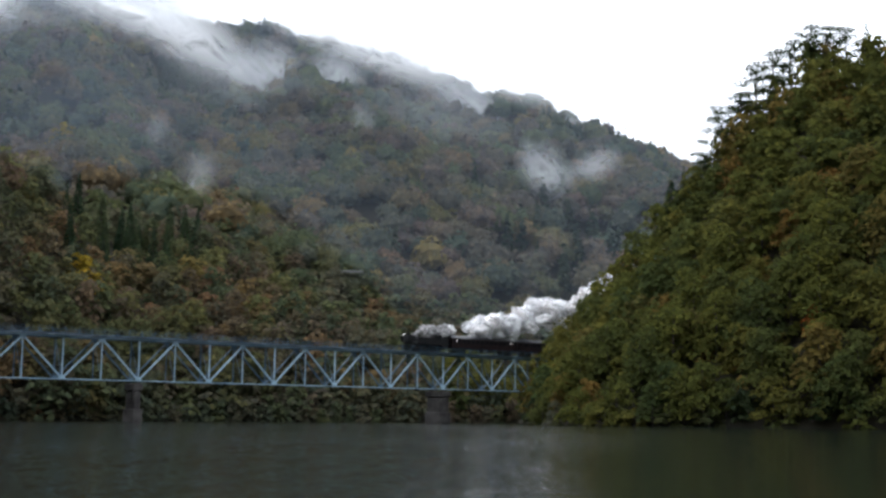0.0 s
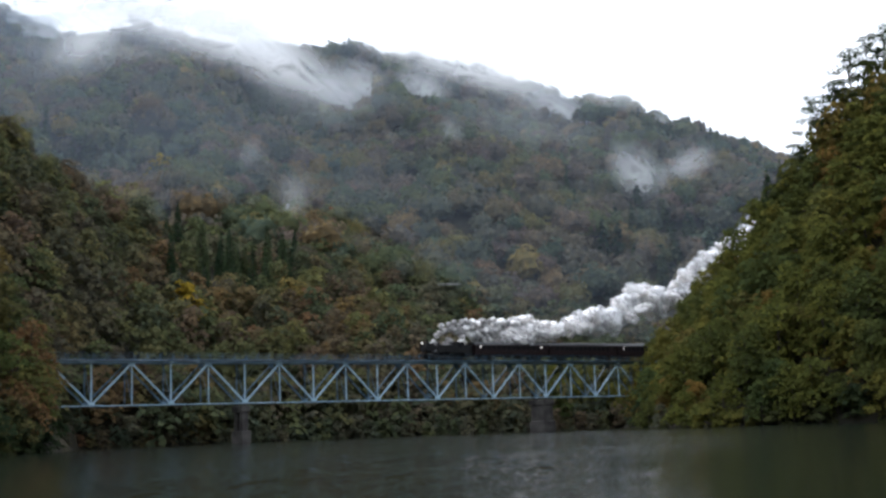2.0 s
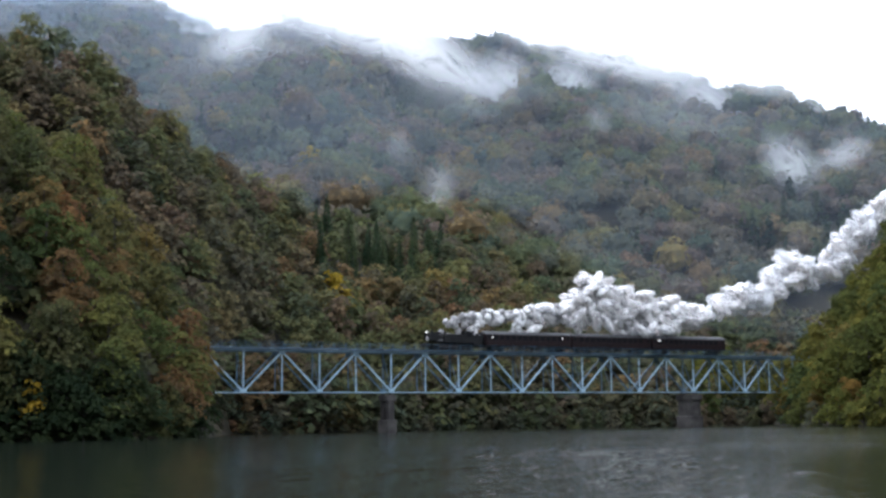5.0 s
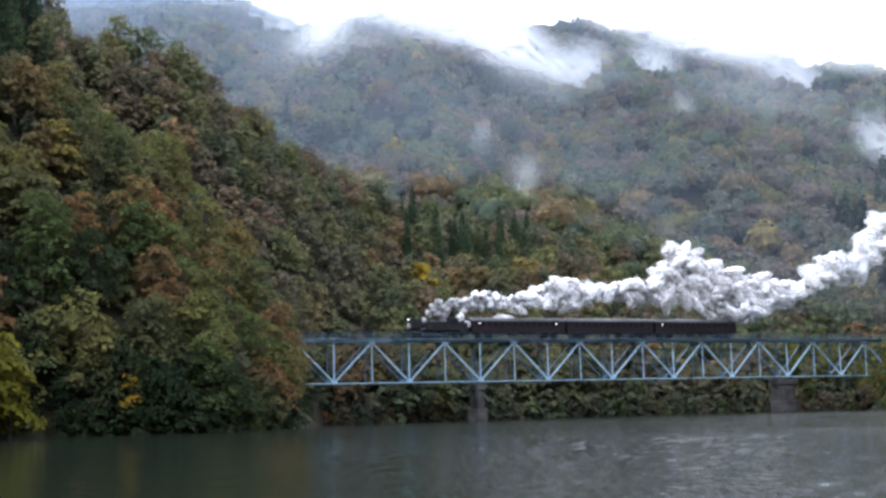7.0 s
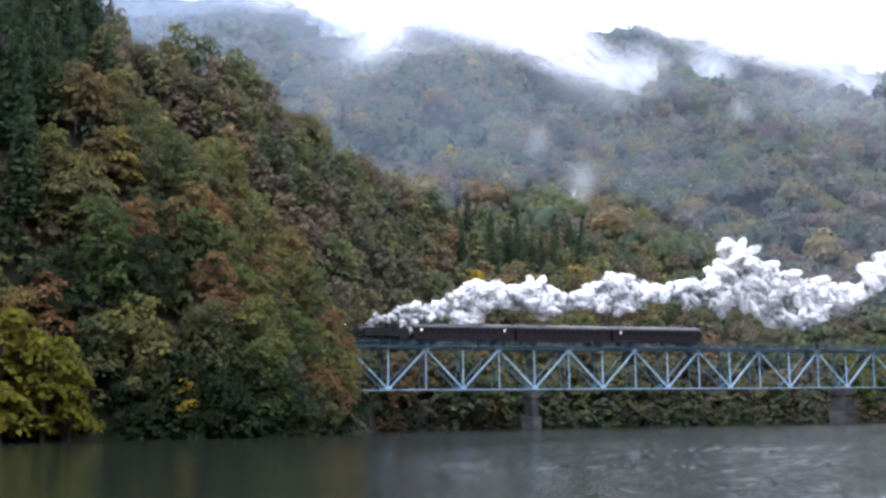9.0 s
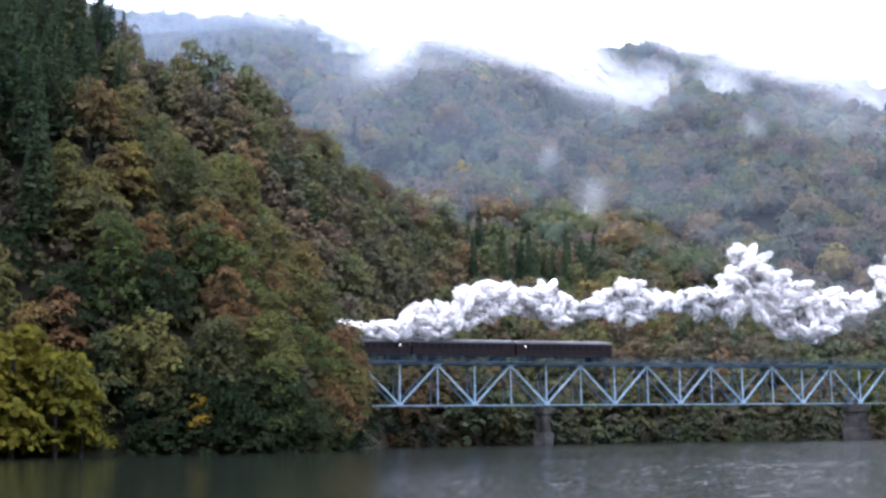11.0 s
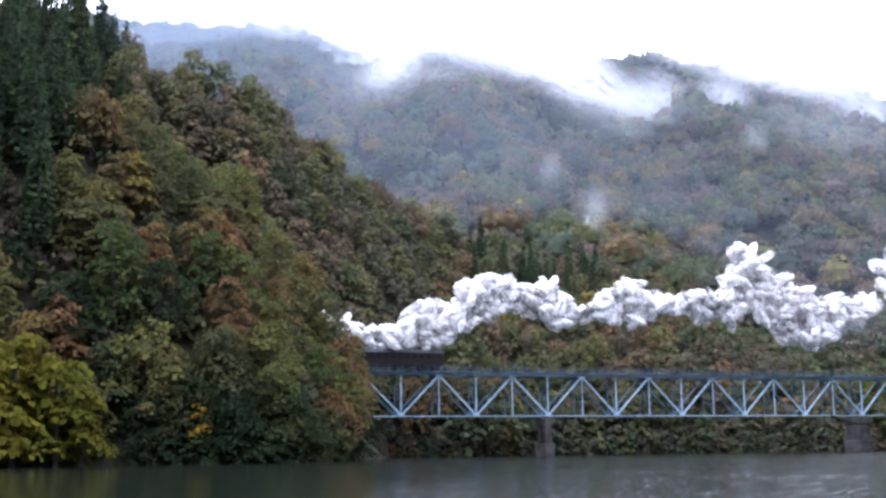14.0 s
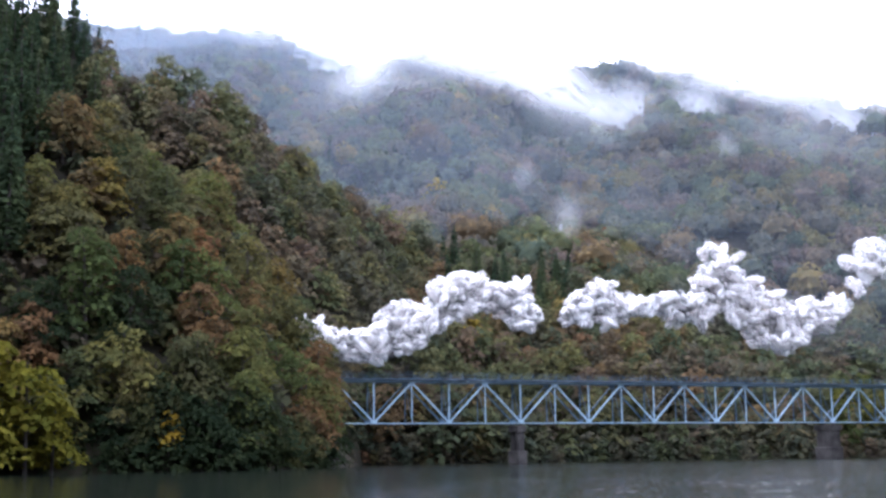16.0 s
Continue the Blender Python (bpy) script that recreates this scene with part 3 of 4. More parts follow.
def near_woods():
    left = [tree_kind(11, "broad", M_LEAF_L, 9, 4.4, 1350, 0.31), tree_kind(12, "broad", M_LEAF_L, 11, 5.2, 1550, 0.32),
            tree_kind(13, "broad", M_LEAF_L, 8, 4.9, 1400, 0.31, 0.08), tree_kind(14, "broad", M_LEAF_L, 12, 4.3, 1450, 0.31)]
    right = [tree_kind(21, "broad", M_LEAF_R, 9, 4.4, 1350, 0.32), tree_kind(22, "broad", M_LEAF_R, 11, 5.2, 1550, 0.33),
             tree_kind(23, "broad", M_LEAF_R, 8, 4.9, 1400, 0.32, 0.08)]
    cedar = [tree_kind(31, "cone", M_CEDAR, 17, 3.0, 900, 0.42), tree_kind(32, "cone", M_CEDAR, 20, 3.3, 1000, 0.44)]
    pine = [tree_kind(41, "pine", M_PINE, 13, 5.2, 2200, 0.17, lobes=17), tree_kind(42, "pine", M_PINE, 11, 4.8, 1900, 0.17, lobes=15)]
    shrub = [tree_kind(51, "broad", M_EVERGREEN_SHADED, 4.2, 2.9, 520, 0.3, 0.02, 10), tree_kind(52, "broad", M_EVERGREEN_SHADED, 3.4, 2.6, 380, 0.34, 0.02, 9)]
    shrub_r = [tree_kind(53, "broad", M_EVERGREEN_SHADED, 4.2, 2.9, 420, 0.36, 0.02, 10), tree_kind(54, "broad", M_LEAF_R, 3.4, 2.6, 380, 0.34, 0.02, 9)]
    dark = [tree_kind(55, "broad", M_EVERGREEN_SHADED, 9, 4.6, 1400, 0.31), tree_kind(56, "broad", M_EVERGREEN_SHADED, 7, 4.4, 1600, 0.27, 0.06)]
    lime, gold, red = tree_kind(61, "broad", M_LEAF_LIME, 12, 4.6, 1200, 0.42, 0.06), tree_kind(62, "broad", M_YELLOW, 7, 3.2, 500, 0.4), tree_kind(63, "broad", M_RED, 7, 3.2, 500, 0.4)
    for o in (*shrub, *shrub_r):
        o.name = "shrub"
    protos = [broad_crown(np.random.default_rng(100 + k), 10, 4.9, 20, 400, 0.56, 0.06) for k in range(6)]
    # left bank: single trees low down, joined woods above
    sp = spots(-140, 150, -90, 170, 5.8, lambda x, y, z, az, d: (z > 0.6) & (az > -3) & (az < 34) & (d < L_CREST_D(az) + 14))
    az, d = bearing(sp)
    grove = (az < 3.2 + (d - 150) * 0.024 + rng.uniform(0, 1.3, len(az))) & (d > 158)
    firs = (az > 23.0) & (az < 29.0) & (d > L_CREST_D(az) - 32) & (rng.uniform(size=len(az)) < 0.85)
    low = (d < 206) & (az < 19)
    deep = rng.uniform(size=len(az)) < np.where(d < 162, 0.45, 0.12)
    grove &= rng.uniform(size=len(az)) < 0.85
    plant(left, [0.25] * 4, sp[low & ~grove & ~firs & ~deep], "woods on the left bank", "autumn broadleaf tree, olive to rust brown, on a steep bank", "tree")
    plant(dark, [0.5, 0.5], sp[low & ~grove & ~firs & deep], "evergreens on the left bank", "evergreen broadleaf tree on a steep bank, darkened for the shore's shade", "tree", 0.8, 1.2)
    plant(cedar, [0.5, 0.5], sp[grove], "cedar grove", "tall dark green cedar on a steep slope", "cedar tree", 0.8, 1.15)
    plant(cedar, [0.5, 0.5], sp[firs], "conifers behind the bridge", "dark green conifer on the spur behind the bridge", "cedar tree", 0.5, 0.8)
    stand("hillside_woods", sp[~low & ~grove & ~firs], protos, "autumn broadleaf woods in olive, brown and rust on the spur", M_STAND_L, 0.75, 1.2)
    plant(left, [0.25] * 4, shore_line(-2, 18.0, N_SHORE, 7.0, 4.2), "trees along the left shore", "autumn broadleaf tree overhanging the water", "tree", 0.7, 1.0)
    plant(dark, [0.5, 0.5], shore_line(-2, 17.6, N_SHORE, 6.0, 3.4), "evergreens along the left shore", "evergreen broadleaf tree overhanging the water, darkened for the shore's shade", "tree", 0.6, 1.0)
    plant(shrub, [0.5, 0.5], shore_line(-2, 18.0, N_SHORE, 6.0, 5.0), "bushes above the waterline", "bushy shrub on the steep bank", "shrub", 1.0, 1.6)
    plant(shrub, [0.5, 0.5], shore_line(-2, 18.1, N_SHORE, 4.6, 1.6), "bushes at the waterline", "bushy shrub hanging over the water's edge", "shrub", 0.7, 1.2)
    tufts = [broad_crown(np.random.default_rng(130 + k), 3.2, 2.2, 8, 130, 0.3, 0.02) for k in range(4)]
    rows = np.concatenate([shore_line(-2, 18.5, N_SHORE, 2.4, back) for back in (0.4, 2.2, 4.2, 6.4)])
    stand("shore_bushes", rows, tufts, "evergreen bushes close over the waterline, darkened for the shore's shade", M_EVERGREEN_SHADED, 0.7, 1.2)
    scrub = [broad_crown(np.random.default_rng(120 + k), 3.6, 2.6, 7, 48, 0.7, 0.02) for k in range(4)]
    under = spots(-140, 20, -90, 60, 3.6, lambda x, y, z, az, d: (z > 0.5) & (az > -3) & (az < 21) & (d < 262))
    stand("undergrowth", under, scrub, "low scrub between the trees of the steep bank", M_STAND_L, 0.7, 1.2)
    for x, y, s in ((-9, -8, 0.9), (-15, -8, 1.0), (-9, 12, 1.0), (-22, -7.5, 1.0), (-13, 10, 0.9), (-21, 11, 1.0), polar(16.6, 172) + (1.0,), polar(17.2, 186) + (1.0,), polar(17.6, 196) + (0.95,), polar(17.75, 205) + (0.8,)):
        tagged(copy_thing(left[int(abs(x)) % 4], at(x, y, x * 40, s)), "autumn broadleaf tree beside the bridge end", "tree", "trees at the bridge end")
    # right bank
    sp = spots(30, 240, -200, 70, 5.8, lambda x, y, z, az, d: (z > 0.6) & (az > 40) & (az < 66) & (d < R_CREST_D(az) + 12))
    az, d = bearing(sp)
    low = d < 236
    plant(right, [0.4, 0.3, 0.3], sp[low], "woods on the right bank", "olive green and yellowing broadleaf tree on a steep bank", "tree")
    stand("hilltop_woods", sp[~low], protos, "olive green and yellowing broadleaf woods on the spur", M_STAND_R, 0.75, 1.2)
    under = spots(30, 240, -200, 60, 3.6, lambda x, y, z, az, d: (z > 3) & (az > 43) & (az < 66) & (d < 262))
    stand("undergrowth", under, scrub, "low scrub between the trees of the steep bank", M_STAND_R, 0.7, 1.2)
    plant(right, [0.4, 0.3, 0.3], shore_line(44.8, 64, R_SHORE, 6.0, 3.0), "trees along the right shore", "olive green broadleaf tree overhanging the water", "tree", 0.7, 1.0)
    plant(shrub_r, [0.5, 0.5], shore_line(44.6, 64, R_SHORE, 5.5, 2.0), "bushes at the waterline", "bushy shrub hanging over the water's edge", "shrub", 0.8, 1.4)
    for az, d, s in ((52.3, 276, 1.15), (53.0, 284, 1.3), (53.9, 286, 1.35), (54.6, 288, 1.4), (55.4, 290, 1.4), (56.2, 292, 1.38), (57.0, 292, 1.34), (57.8, 292, 1.28), (58.6, 292, 1.2)):
        tagged(copy_thing(pine[int(az * 10) % 2], at(*polar(az, d), az * 50, s)), "dark green pine with flat needle pads on the crest", "pine tree", "pines on the crest")
    for az, d, s in ((50.7, 282, 0.95), (51.3, 284, 0.8), (59.5, 292, 0.9)):
        tagged(copy_thing(cedar[0], at(*polar(az, d), az * 50, s)), "small dark conifer among broadleaf trees", "conifer")
    for az, d, s in ((0.8, 138, 1.2), (2.8, 140, 1.25), (4.6, 141, 1.05), (5.7, 142, 0.7), (-1.0, 138, 1.2)):
        tagged(copy_thing(lime, at(*polar(az, d), az * 90, s, sink=-0.6)), "lime yellow broadleaf tree leaning over the water", "tree", "lime trees at the water")
    tagged(copy_thing(gold, at(*polar(10.65, 148.2), 20, 0.7, 0.8, sink=-0.7)), "small bright yellow tree at the water's edge", "tree")
    for az, el in ((23.8, 5.9), (24.2, 5.2)):
        tagged(copy_thing(gold, at(*polar(az, on_slope(az, el, 240)), az * 90, 1.5)), "golden yellow autumn tree above the bridge", "tree")
    tagged(copy_thing(gold, at(*polar(22.8, on_slope(22.8, 11.6, 400)), 60, 2.2)), "bright yellow tree on the far mountain", "tree")
    tagged(copy_thing(gold, at(*polar(27.0, on_slope(27.0, 12.9, 400)), 150, 1.7)), "pale yellow tree on the far mountain", "tree")
    tagged(copy_thing(red, at(*polar(30.6, on_slope(30.6, 9.5, 400)), 30, 1.6)), "russet tree on the far mountain", "tree")
    tagged(copy_thing(red, at(*polar(56.8, 205), 30, 0.9)), "russet red tree among green ones", "tree")
    for src in left + right + cedar + pine + shrub + shrub_r + dark + [lime, gold, red]:
        for o in (*src.children_recursive, src):
            bpy.data.objects.remove(o)


def far_woods():
    """Woods past the bridge, and on the unseen hill behind the camera."""
    far = [far_crown(70 + k, 8.5, 4.9, 10 + k % 4, 46, 0.78, 5, 9) for k in range(9)]
    leafy = [far_crown(170 + k, 8.5, 5.2, 12 + k % 4, 180, 0.68, 5, 9) for k in range(7)]
    mid = [broad_crown(np.random.default_rng(80 + k), 9, 4.6, 14, 180, 0.76, 0.05) for k in range(4)]
    cones = [cone_crown(np.random.default_rng(90 + k), 17, 3.4, 70, 1.2) for k in range(3)]
    sp = spots(-60, 420, -60, 330, 6.0, lambda x, y, z, az, d: (z > -0.6) & (d > 225) & (d < 390) & (az > 15) & (az < 58) & ((d > L_CREST_D(az) + 10) | (az > 34) | ((z < 4) & (az > 18.5))) & ~((az > 43.5) & (d < R_CREST_D(az) + 12)))
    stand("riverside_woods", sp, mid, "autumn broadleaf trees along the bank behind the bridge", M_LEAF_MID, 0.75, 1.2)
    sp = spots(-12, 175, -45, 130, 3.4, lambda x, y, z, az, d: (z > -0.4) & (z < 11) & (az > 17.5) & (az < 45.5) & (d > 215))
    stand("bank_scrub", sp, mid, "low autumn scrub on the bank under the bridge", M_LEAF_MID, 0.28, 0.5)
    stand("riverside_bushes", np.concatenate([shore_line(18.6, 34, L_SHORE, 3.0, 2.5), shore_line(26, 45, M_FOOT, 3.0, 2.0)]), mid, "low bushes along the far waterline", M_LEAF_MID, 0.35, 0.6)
    sp = spots(-100, 1150, 100, 1400, 9.9, lambda x, y, z, az, d: (z > 1) & (d >= 390) & (d < np.where(az < 27, 1500, 1080)) & (az > 1) & (az < 57) & ((az > 9) | (d > 600)))
    # drop what the spurs hide
    az, d = bearing(sp)
    el = np.degrees(np.arctan2(height(sp[:, 0], sp[:, 1]) + 14, d))
    hide = np.maximum(np.degrees(np.arctan2(L_CREST_H(az), L_CREST_D(az))), np.where(az > 44, np.degrees(np.arctan2(R_CREST_H(az), R_CREST_D(az))), -5))
    sp = sp[el > hide]
    u = np.sin(sp[:, 0] / 60) * np.cos(sp[:, 1] / 47) + rng.normal(0, 0.35, len(sp))
    az, d = bearing(sp)
    el = np.degrees(np.arctan2(height(sp[:, 0], sp[:, 1]), d))
    u = np.where((az > 26.3) & (az < 30.5) & (el > 14.0) & (el < 15.6), 2.0, u)
    near = bearing(sp)[1] < 610
    stand("mountain_woods", sp[(u < 0.95) & near], leafy, "haze-paled autumn woods of mixed colours on the lower mountain", M_LEAF_FAR, 1.0, 1.6)
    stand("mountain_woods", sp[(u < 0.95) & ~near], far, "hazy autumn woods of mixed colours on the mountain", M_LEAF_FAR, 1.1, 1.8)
    back = spots(-420, 300, -480, -240, 22, lambda x, y, z, az, d: z > 4)
    stand("woods_behind", back, far, "broadleaf woods on the unseen hill added behind the near bank", M_LEAF_MID, 2.0, 2.8)
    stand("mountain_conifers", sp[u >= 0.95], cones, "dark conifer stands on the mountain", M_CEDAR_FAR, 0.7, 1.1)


near_woods()
far_woods()


# ---- mist before the mountain: thin curved banks of uneven density, placed to fit the camera's view ----
def mist_material(name, density, seed):
    m, n, l, b = material(name, 1.0, 0, 0.0)
    b.inputs["Base Color"].default_value = (0.93, 0.94, 0.96, 1)
    tc, tex = n.new("ShaderNodeTexCoord"), n.new("ShaderNodeTexNoise")
    ln = n.new("ShaderNodeVectorMath")
    ln.operation = "LENGTH"
    l.new(tc.outputs["Object"], ln.inputs[0])
    mp = n.new("ShaderNodeMapping")
    mp.inputs["Location"].default_value = (seed * 3.7, seed * 1.9, seed)
    mp.inputs["Scale"].default_value = (1.3, 1.3, 1.3)
    l.new(tc.outputs["Object"], mp.inputs["Vector"])
    l.new(mp.outputs[0], tex.inputs["Vector"])
    tex.inputs["Scale"].default_value, tex.inputs["Detail"].default_value, tex.inputs["Roughness"].default_value = 1.6, 7, 0.62
    tex.inputs["Distortion"].default_value = 0.6
    edge, lump, mul = n.new("ShaderNodeMapRange"), n.new("ShaderNodeMapRange"), n.new("ShaderNodeMath")
    edge.interpolation_type = lump.interpolation_type = "SMOOTHSTEP"
    edge.inputs[1].default_value, edge.inputs[2].default_value, edge.inputs[3].default_value, edge.inputs[4].default_value = 0.1, 1.0, density, 0.0
    lump.inputs[1].default_value, lump.inputs[2].default_value, lump.inputs[3].default_value, lump.inputs[4].default_value = 0.28, 0.6, 0.22, 1.0
    torn = n.new("ShaderNodeMath")
    torn.operation, torn.inputs[1].default_value = "MULTIPLY_ADD", 1.3
    shift = n.new("ShaderNodeMath")
    shift.operation, shift.inputs[1].default_value = "SUBTRACT", 0.62
    l.new(ln.outputs["Value"], shift.inputs[0])
    l.new(tex.outputs[0], torn.inputs[0])
    l.new(shift.outputs[0], torn.inputs[2])
    rim, held = n.new("ShaderNodeMapRange"), n.new("ShaderNodeMath")
    rim.inputs[1].default_value, rim.inputs[2].default_value, rim.inputs[3].default_value, rim.inputs[4].default_value = 0.7, 1.0, 1.0, 0.0
    held.operation = "MULTIPLY"
    l.new(ln.outputs["Value"], rim.inputs[0])
    l.new(torn.outputs[0], edge.inputs[0])
    l.new(tex.outputs[0], lump.inputs[0])
    mul.operation = "MULTIPLY"
    l.new(edge.outputs[0], mul.inputs[0])
    l.new(lump.outputs[0], mul.inputs[1])
    tp, tl, both, ms = n.new("ShaderNodeBsdfTransparent"), n.new("ShaderNodeBsdfTranslucent"), n.new("ShaderNodeMixShader"), n.new("ShaderNodeMixShader")
    tl.inputs[0].default_value = (0.93, 0.94, 0.96, 1)
    both.inputs[0].default_value = 0.45
    l.new(b.outputs[0], both.inputs[1])
    l.new(tl.outputs[0], both.inputs[2])
    l.new(mul.outputs[0], held.inputs[0])
    l.new(rim.outputs[0], held.inputs[1])
    l.new(held.outputs[0], ms.inputs[0])
    l.new(tp.outputs[0], ms.inputs[1])
    l.new(both.outputs[0], ms.inputs[2])
    l.new(ms.outputs[0], n["Material Output"].inputs[0])
    return m


def mist():
    def bank(az, el, w, h, tilt, density, ahead=75.0, dist=0.0):
        d = dist or max(on_slope(az, el, 450) - ahead, 300)
        x, y = polar(az, d)
        rings, seg = 5, 28
        v = [(0, -0.12, 0)]
        for i in range(1, rings + 1):
            for k in range(seg):
                a, q = 2 * math.pi * k / seg, i / rings
                v.append((q * math.cos(a), 0.12 * (1 - q * q) * -1, q * math.sin(a)))
        me = bpy.data.meshes.new("mist_bank")
        f = [(0, 1 + k, 1 + (k + 1) % seg) for k in range(seg)]
        for i in range(rings - 1):
            o = 1 + i * seg
            f += [(o + k, o + seg + k, o + seg + (k + 1) % seg, o + (k + 1) % seg) for k in range(seg)]
        me.from_pydata(v, [], f)
        me.materials.append(mist_material("mist", density, az + el))
        ob = new("mist_bank", me)
        s = d * math.pi / 180
        ob.matrix_world = Matrix.Translation((x, y, EYE.z + d * math.tan(radians(el)))) @ pose(0, 0, 0, 0, 0, -az) @ pose(0, 0, 0, 0, -tilt, 0) @ Matrix.Diagonal((w * s * 1.2, w * s * 0.6, h * s * 1.2, 1))
        tagged(ob, "thin white mist sheet before the wooded mountainside", "mist", "mist on the mountain")

    for row in MIST:
        bank(*row)


# bearing, elevation, half width, half height (degrees), tilt, density
MIST = [
    (27.7, 17.4, 4.2, 1.7, -32, 1.0), (25.9, 18.3, 3.8, 1.9, -10, 1.0), (23.8, 18.8, 3.0, 1.5, 0, 0.95), (30.9, 15.6, 2.3, 1.1, -32, 0.7),
    (32.3, 15.6, 2.1, 1.4, -50, 0.7), (34.9, 15.5, 1.5, 1.7, -65, 0.7), (38.2, 16.2, 3.8, 1.0, -18, 0.85), (41.6, 14.3, 3.0, 1.1, -38, 0.75),
    (44.9, 11.3, 2.0, 1.2, -50, 0.6), (47.2, 11.5, 1.6, 0.8, 20, 0.5), (46.0, 13.2, 1.0, 1.5, 15, 0.5), (28.6, 10.4, 0.9, 2.2, -25, 0.3),
    (21.6, 19.0, 3.2, 1.3, 5, 0.85), (17.4, 17.9, 2.2, 1.5, -35, 0.85), (15.2, 19.5, 3.0, 1.0, 0, 0.6), (35.0, 17.2, 4.2, 0.9, -18, 0.75),
    (43.5, 15.1, 4.0, 0.8, -16, 0.55), (36.4, 13.3, 0.7, 1.5, 10, 0.3), (11.5, 19.6, 3.0, 0.8, 0, 0.35), (26.9, 12.8, 0.6, 1.0, -20, 0.2),
    (20.0, 17.0, 4.5, 1.8, 5, 0.3), (31.0, 15.0, 5.0, 2.0, -20, 0.2), (40.0, 13.6, 5.0, 2.0, -25, 0.16), (19.6, 17.7, 2.0, 1.1, 30, 0.6),
]
mist()


def roadside_fence():
    """A pale guard fence along a lane on the lower mountainside."""
    az, n = 35.0, 12
    f = tagged(new("guard_fence"), "pale guard fence along a lane on the wooded slope", "fence")
    d = on_slope(35.7, 6.2, 300) - 4
    pts = []
    for k in range(n):
        x, y = polar(az + 1.5 * k / (n - 1), d)
        z = EYE.z + d * math.tan(radians(6.6))
        pts.append(Vector((x, y, z)))
        part("post", box(BM(), (x, y, z - 1.5), (0.14, 0.14, 4.2)), M_CONCRETE, f)
    for h in (0.1, 0.5):
        for p, q in zip(pts, pts[1:]):
            part("rail", beam(BM(), p + Vector((0, 0, h)), q + Vector((0, 0, h)), 0.08, 0.14), M_GALV, f)


roadside_fence()


# ---- haze in the valley: three thin tinted sheets added along the wooded mountainside ----
def haze():
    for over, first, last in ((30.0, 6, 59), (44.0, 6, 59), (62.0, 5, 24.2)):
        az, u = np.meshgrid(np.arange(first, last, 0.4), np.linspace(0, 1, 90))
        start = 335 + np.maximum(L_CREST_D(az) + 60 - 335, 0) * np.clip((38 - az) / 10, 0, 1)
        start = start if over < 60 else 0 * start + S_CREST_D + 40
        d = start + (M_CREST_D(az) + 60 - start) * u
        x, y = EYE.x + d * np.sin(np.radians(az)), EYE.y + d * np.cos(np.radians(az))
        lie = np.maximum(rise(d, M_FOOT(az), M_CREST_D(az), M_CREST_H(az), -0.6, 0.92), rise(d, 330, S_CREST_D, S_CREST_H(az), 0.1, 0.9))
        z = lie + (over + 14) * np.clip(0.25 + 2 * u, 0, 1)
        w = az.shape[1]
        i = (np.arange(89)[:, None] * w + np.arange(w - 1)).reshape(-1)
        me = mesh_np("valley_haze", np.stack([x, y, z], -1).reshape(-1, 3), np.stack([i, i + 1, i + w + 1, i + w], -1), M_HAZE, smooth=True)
        tagged(new("valley_haze", me), "thin blue-grey tinted sheet before the mountain, standing for haze", "haze", kind="stuff")


haze()

# ---- the railway bridge: a deck truss on two concrete piers ----
BAY, TOP_Z, LOW_Z = 14.4, 14.55, 7.44
TRUSS_W = 3.4


